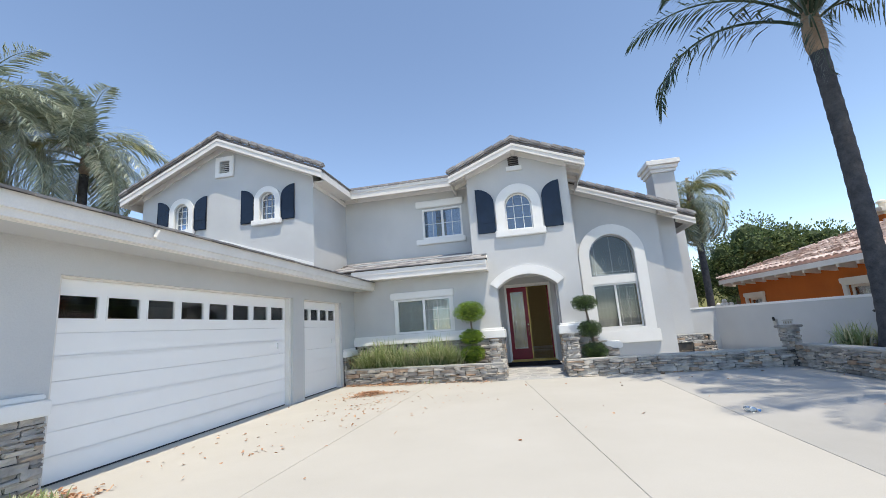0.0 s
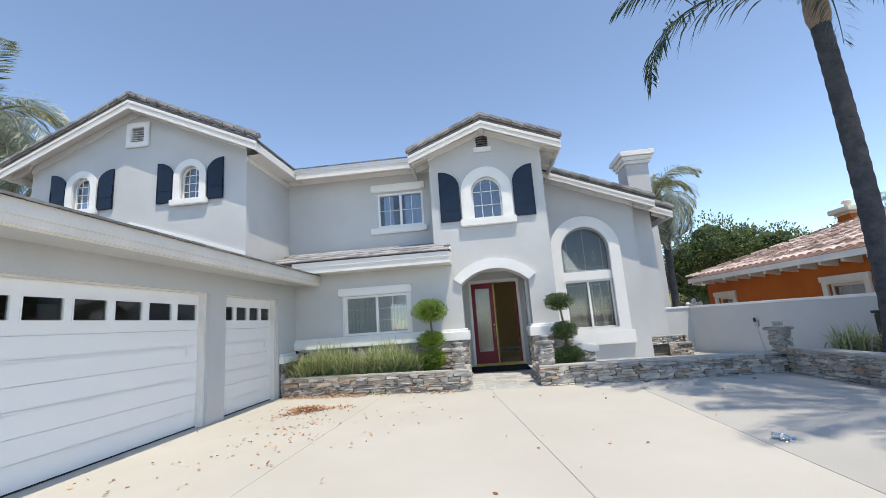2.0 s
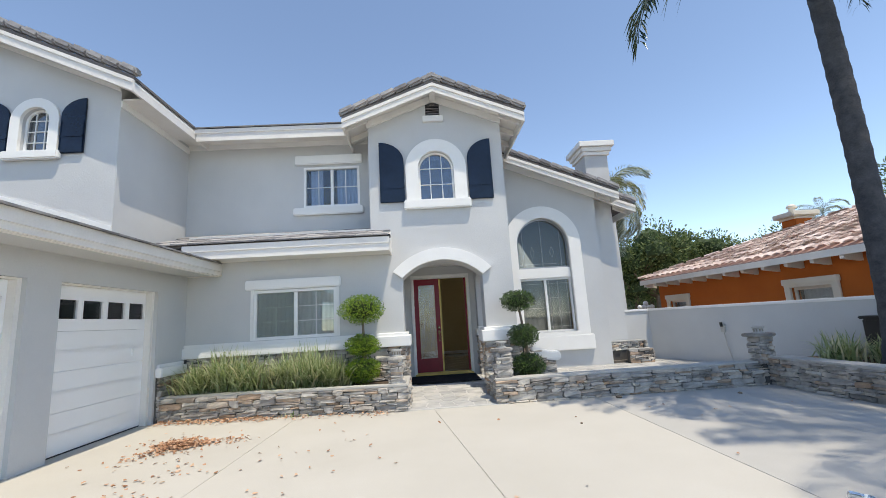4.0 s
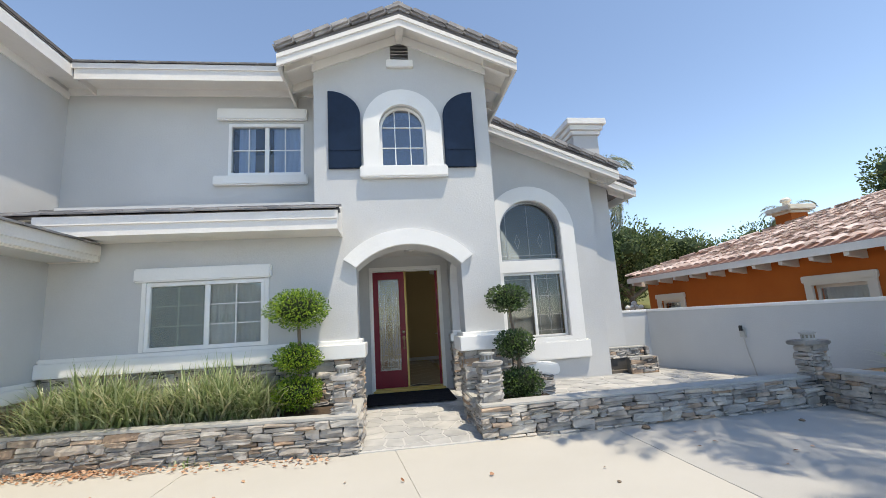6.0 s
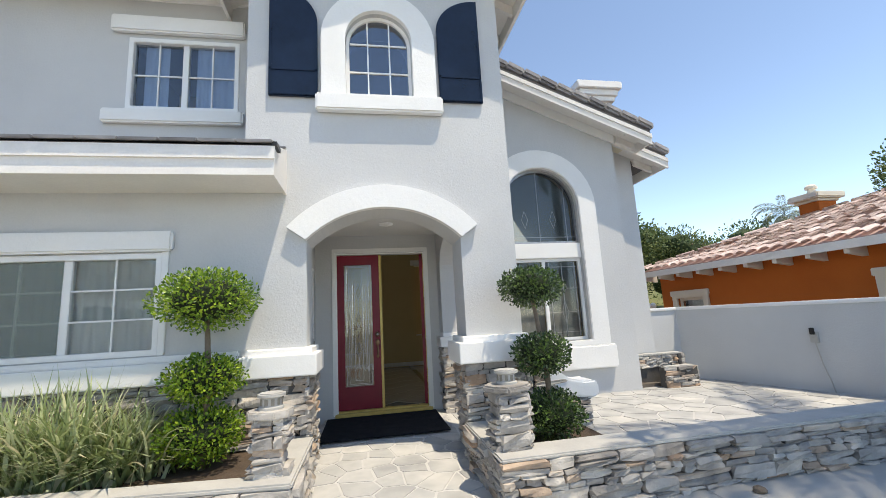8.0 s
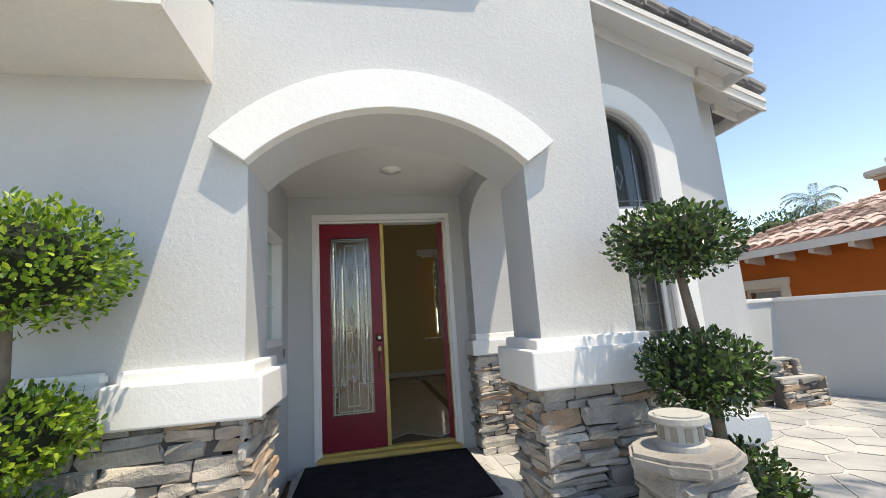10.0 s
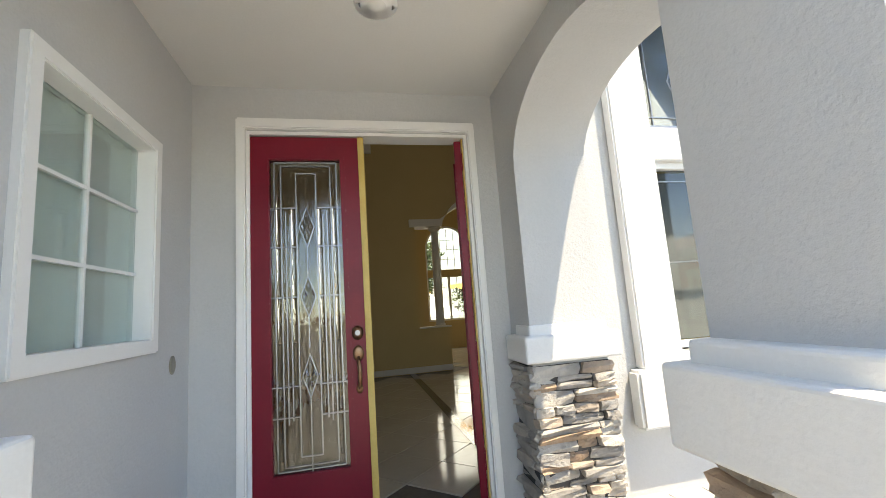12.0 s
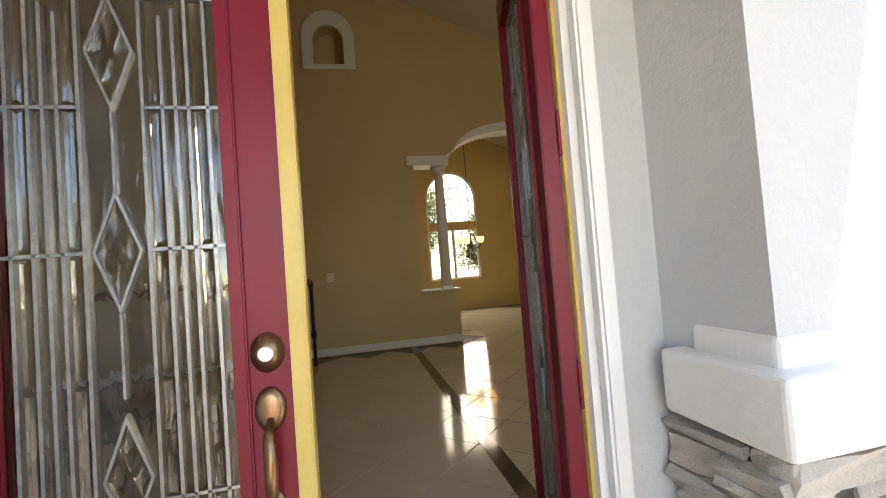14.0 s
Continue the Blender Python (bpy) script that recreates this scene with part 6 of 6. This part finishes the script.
# ---- entrance hall ----
FZ = 0.17
hall = structure(part("floor_hall", box(-3.0, 6.04, 15.19, 25.0, -0.05, FZ - 0.012), DARKGROUT), "glossy cream tiled floor laid on the diagonal", "floor")
strip = structure(part("trim_floor_strip", box(2.20, 2.31, 15.3, 20.66, FZ - 0.012, FZ + 0.001), DARKSTRIP), "dark marble strip across the hall floor", "trim")
side_t = 0.46
tb = box(-side_t / 2 + 0.003, side_t / 2 - 0.003, -side_t / 2 + 0.003, side_t / 2 - 0.003, -0.012, 0.0, 0.002)
tme = bpy.data.meshes.new("floor_tile")
tb.to_mesh(tme)
tb.free()
tme.materials.append(FLOORTILE)
for i in range(-16, 17):
    for j in range(-16, 17):
        px, py = 1.86 + (i - j) * side_t * 0.7071, 16.94 + (i + j) * side_t * 0.7071
        if -0.6 < px < 5.9 and 15.5 < py < 24.7 and (py < 20.4 or px > 3.3):
            child("floor_tile", tme, hall, Matrix.Translation((px, py, FZ + (0.0 if abs(px - 2.255) > 0.4 else -0.0015))) @ pose(0, 0, 0, 0, 0, 45))

bm = prism([[(-3.0, 0.1), (3.07, 0.1), (3.07, 1.0), (2.47, 1.0), (2.47, 5.75), (-3.0, 5.75)], arched(1.04, 1.50, 4.66, 5.05, 0.23)], 0, -0.25, face(0, 20.70))
structure(part("wall_hall", bm, YELLOW), "yellow painted hall wall with a high niche", "wall")
structure(part("niche_back", box(0.95, 1.6, 20.95, 20.99, 4.5, 5.5), YELLOW), "yellow back of the wall niche", "niche")
structure(part("trim_niche", prism([arched(0.87, 1.67, 4.58, 5.10, 0.42), arched(1.04, 1.50, 4.66, 5.05, 0.23)], 0.05, 0.0, face(0, 20.70), None, 0.01), INWHITE), "white moulded surround of the niche", "trim")
structure(part("baseboard", prism([rect(-3.0, 3.07, FZ, FZ + 0.11)], 0.015, 0.0, face(0, 20.70), None, 0.004), INWHITE), "white baseboard along the hall wall", "baseboard")
beam = [(2.36, 3.05), (3.05, 3.05)] + [(4.15 - 1.1 * math.cos(math.pi / 2 * i / 8), 3.05 + 0.56 * math.sin(math.pi / 2 * i / 8)) for i in range(1, 9)] + [(6.04, 3.61), (6.04, 5.75), (2.47, 5.75), (2.47, 3.2), (2.36, 3.2)]
structure(part("wall_hall_arch", prism([beam], 0.0, -0.25, face(0, 20.70)), YELLOW), "yellow wall over the arched opening", "wall")
lip = [(2.36, 3.03), (3.03, 3.03)] + [(4.15 - 1.12 * math.cos(math.pi / 2 * i / 8), 3.03 + 0.56 * math.sin(math.pi / 2 * i / 8)) for i in range(1, 9)] + [(6.0, 3.59), (6.0, 3.73)] + [(4.15 - 1.02 * math.cos(math.pi / 2 * i / 8), 3.17 + 0.56 * math.sin(math.pi / 2 * i / 8)) for i in range(8, 0, -1)] + [(3.0, 3.18), (2.36, 3.18)]
structure(part("trim_hall_arch", prism([lip], 0.07, -0.27, face(0, 20.70), None, 0.008), INWHITE), "white moulding round the hall arch", "trim")
col = thing("column", (2.90, 20.82, 1.0), "slender white round column on a half wall", "column")
part("shaft", lathe([(0.085, 0.06), (0.085, 1.0), (0.07, 1.95)], (2.90, 20.82, 1.0), None, 24), INWHITE, col, "", True)
part("base", lathe([(0.13, 0), (0.13, 0.03), (0.10, 0.04), (0.10, 0.07)], (2.90, 20.82, 1.0), None, 24), INWHITE, col)
part("capital", lathe([(0.072, 1.93), (0.10, 1.97), (0.13, 2.0), (0.13, 2.03)], (2.90, 20.82, 1.0), None, 24), INWHITE, col)
structure(part("trim_ledge", box(2.45, 3.10, 20.66, 20.98, 1.0, 1.025, 0.006), INWHITE), "white ledge on the half wall", "trim")
F25 = face(0, 24.95)
bm = prism([rect(-3.0, 6.04, 0.0, 5.75), arched(3.40, 4.80, 0.98, 3.15, 0.74)], 0, -0.2, F25)
structure(part("wall_far", bm, YELLOW), "yellow far wall with a tall arched window", "wall")
w8 = structure(part("window_8", prism([arched(3.40, 4.80, 0.98, 3.15, 0.74), arched(3.45, 4.75, 1.03, 3.15, 0.69)], -0.04, -0.12, F25), VINYL), "tall arched window with the bright garden outside", "window")
part("transom", prism([rect(3.45, 4.75, 2.30, 2.53)], -0.03, -0.13, F25), YELLOW, w8)
part("mullion", prism([rect(4.07, 4.13, 1.03, 2.30)], -0.04, -0.12, F25), VINYL, w8)
hd8 = lambda u: 3.15 + 0.69 * math.sqrt(max(0.0, 1 - ((u - 4.10) / 0.65) ** 2))
bars(w8, F25, [3.66, 3.88, 4.10, 4.32, 4.54], [2.85, 3.15, 3.45], 3.45, 4.75, 2.53, 3.2, -0.06, 0.007, VINYL, hd8)
bars(w8, F25, [3.66, 3.86, 4.34, 4.54], [1.35, 1.67, 1.99], 3.45, 4.75, 1.03, 2.30, -0.06, 0.007, VINYL)
part("pane", prism([arched(3.45, 4.75, 1.03, 3.15, 0.69)], -0.08, -0.086, F25), PANE, w8).visible_shadow = False
# emissive sheet added behind the rear window in place of a sunlit garden
structure(part("backdrop_garden_glow", box(0.0, 9.0, 29.0, 29.05, -0.2, 6.0), OUTSIDE), "glowing pale sheet standing in for the daylit garden distance", "backdrop")
gt = tree(2.9, 27.3, 0.0, 3.8, 2.4, 501, "leafy green garden tree outside the rear window")
tree(6.2, 27.6, 0.0, 3.2, 2.2, 502, "leafy green garden tree outside the rear window")
structure(part("wall_hall_left", box(-3.2, -3.0, 15.19, 25.0, 0, 5.75), YELLOW), "yellow hall wall behind the stairs", "wall")
structure(part("wall_hall_right", box(6.0, 6.04, 15.72, 25.0, 0, 4.45), YELLOW), "yellow dining room wall", "wall")
structure(part("ceiling_hall", prism([[(-3.2, 5.75), (2.4, 5.75), (6.04, 4.42), (6.04, 4.47), (2.4, 5.83), (-3.2, 5.83)]], 0, -9.9, face(0, 15.2)), CEIL), "sloping pale ceiling of the hall", "ceiling")
bm = prism([rect(-3.0, 2.2, 2.99, 5.75)], 0, -0.05, face(0, 15.19))
prism([rect(-3.0, -0.07, 0.1, 2.99)], 0, -0.05, face(0, 15.19), bm)
structure(part("wall_hall_front", bm, YELLOW), "yellow inner face of the front wall", "wall")
plate = part("switch_plate", prism([rect(1.02, 1.12, 1.28, 1.42)], 0.012, 0.0, face(0, 20.70), None, 0.004), INWHITE)
tagged(plate, "white round-cornered switch plate on the yellow wall", "switch")

ch = thing("chandelier", (4.0, 23.0, 1.75), "black iron chandelier with glowing amber glass shades", "chandelier")
part("rod", tube([(4.0, 23.0, 1.8), (4.0, 23.0, 5.18)], 0.008, None, 6), BLACK, ch)
part("hub", lathe([(0.01, -0.06), (0.04, -0.03), (0.05, 0.02), (0.025, 0.08), (0.01, 0.25)], (4.0, 23.0, 1.78)), BLACK, ch, "", True)
for i in range(5):
    a = 2 * math.pi * i / 5 + 0.3
    dx, dy = math.cos(a), math.sin(a)
    arm = part("arm", tube([(4.0 + 0.03 * dx, 23 + 0.03 * dy, 1.80), (4.0 + 0.14 * dx, 23 + 0.14 * dy, 1.72), (4.0 + 0.24 * dx, 23 + 0.24 * dy, 1.76), (4.0 + 0.26 * dx, 23 + 0.26 * dy, 1.84)], 0.009, None, 6), BLACK, ch)
    part("shade", lathe([(0.03, 0), (0.07, 0.03), (0.085, 0.11), (0.08, 0.115)], (4.0 + 0.26 * dx, 23 + 0.26 * dy, 1.84), None, 16), AMBER, arm, "amber glass shade", True)

nw = thing("stair_newel", (0.80, 19.2, FZ), "dark iron baluster on a polished oak stair tread", "baluster")
part("tread", prism([[(-1.5, 18.95), (0.86, 18.95), (0.96, 19.2), (0.86, 19.6), (-1.5, 19.6)]], FZ + 0.12, FZ + 0.18, FLAT, None, 0.015), WOOD, nw, "polished oak tread")
part("riser", box(-1.5, 0.82, 19.0, 19.55, FZ, FZ + 0.12), WOOD, nw)
part("post", lathe([(0.02, 0.18), (0.02, 0.5), (0.035, 0.55), (0.02, 0.6), (0.02, 1.1), (0.03, 1.12), (0.03, 1.16)], (0.92, 19.25, FZ), None, 10), BLACK, nw, "", True)
part("handrail", box(-1.5, 0.94, 19.2, 19.28, FZ + 1.14, FZ + 1.20, 0.015), WOOD, nw)

# ---- paving pieces ----
flagstones(walkway, [(0.56, 11.70), (2.06, 11.70), (2.2, 15.0), (0.40, 15.0)], 0.27, rise, 0.012, 3)
flagstones(patio, [(3.4, 12.06), (7.9, 12.06), (7.3, 15.4), (3.4, 15.02)], 0.36, lambda x, y: 0.097, 0.011, 4)
flagstones(patio, [(2.25, 13.5), (3.38, 13.5), (3.38, 15.02), (2.25, 15.02)], 0.36, lambda x, y: 0.097, 0.010, 6)
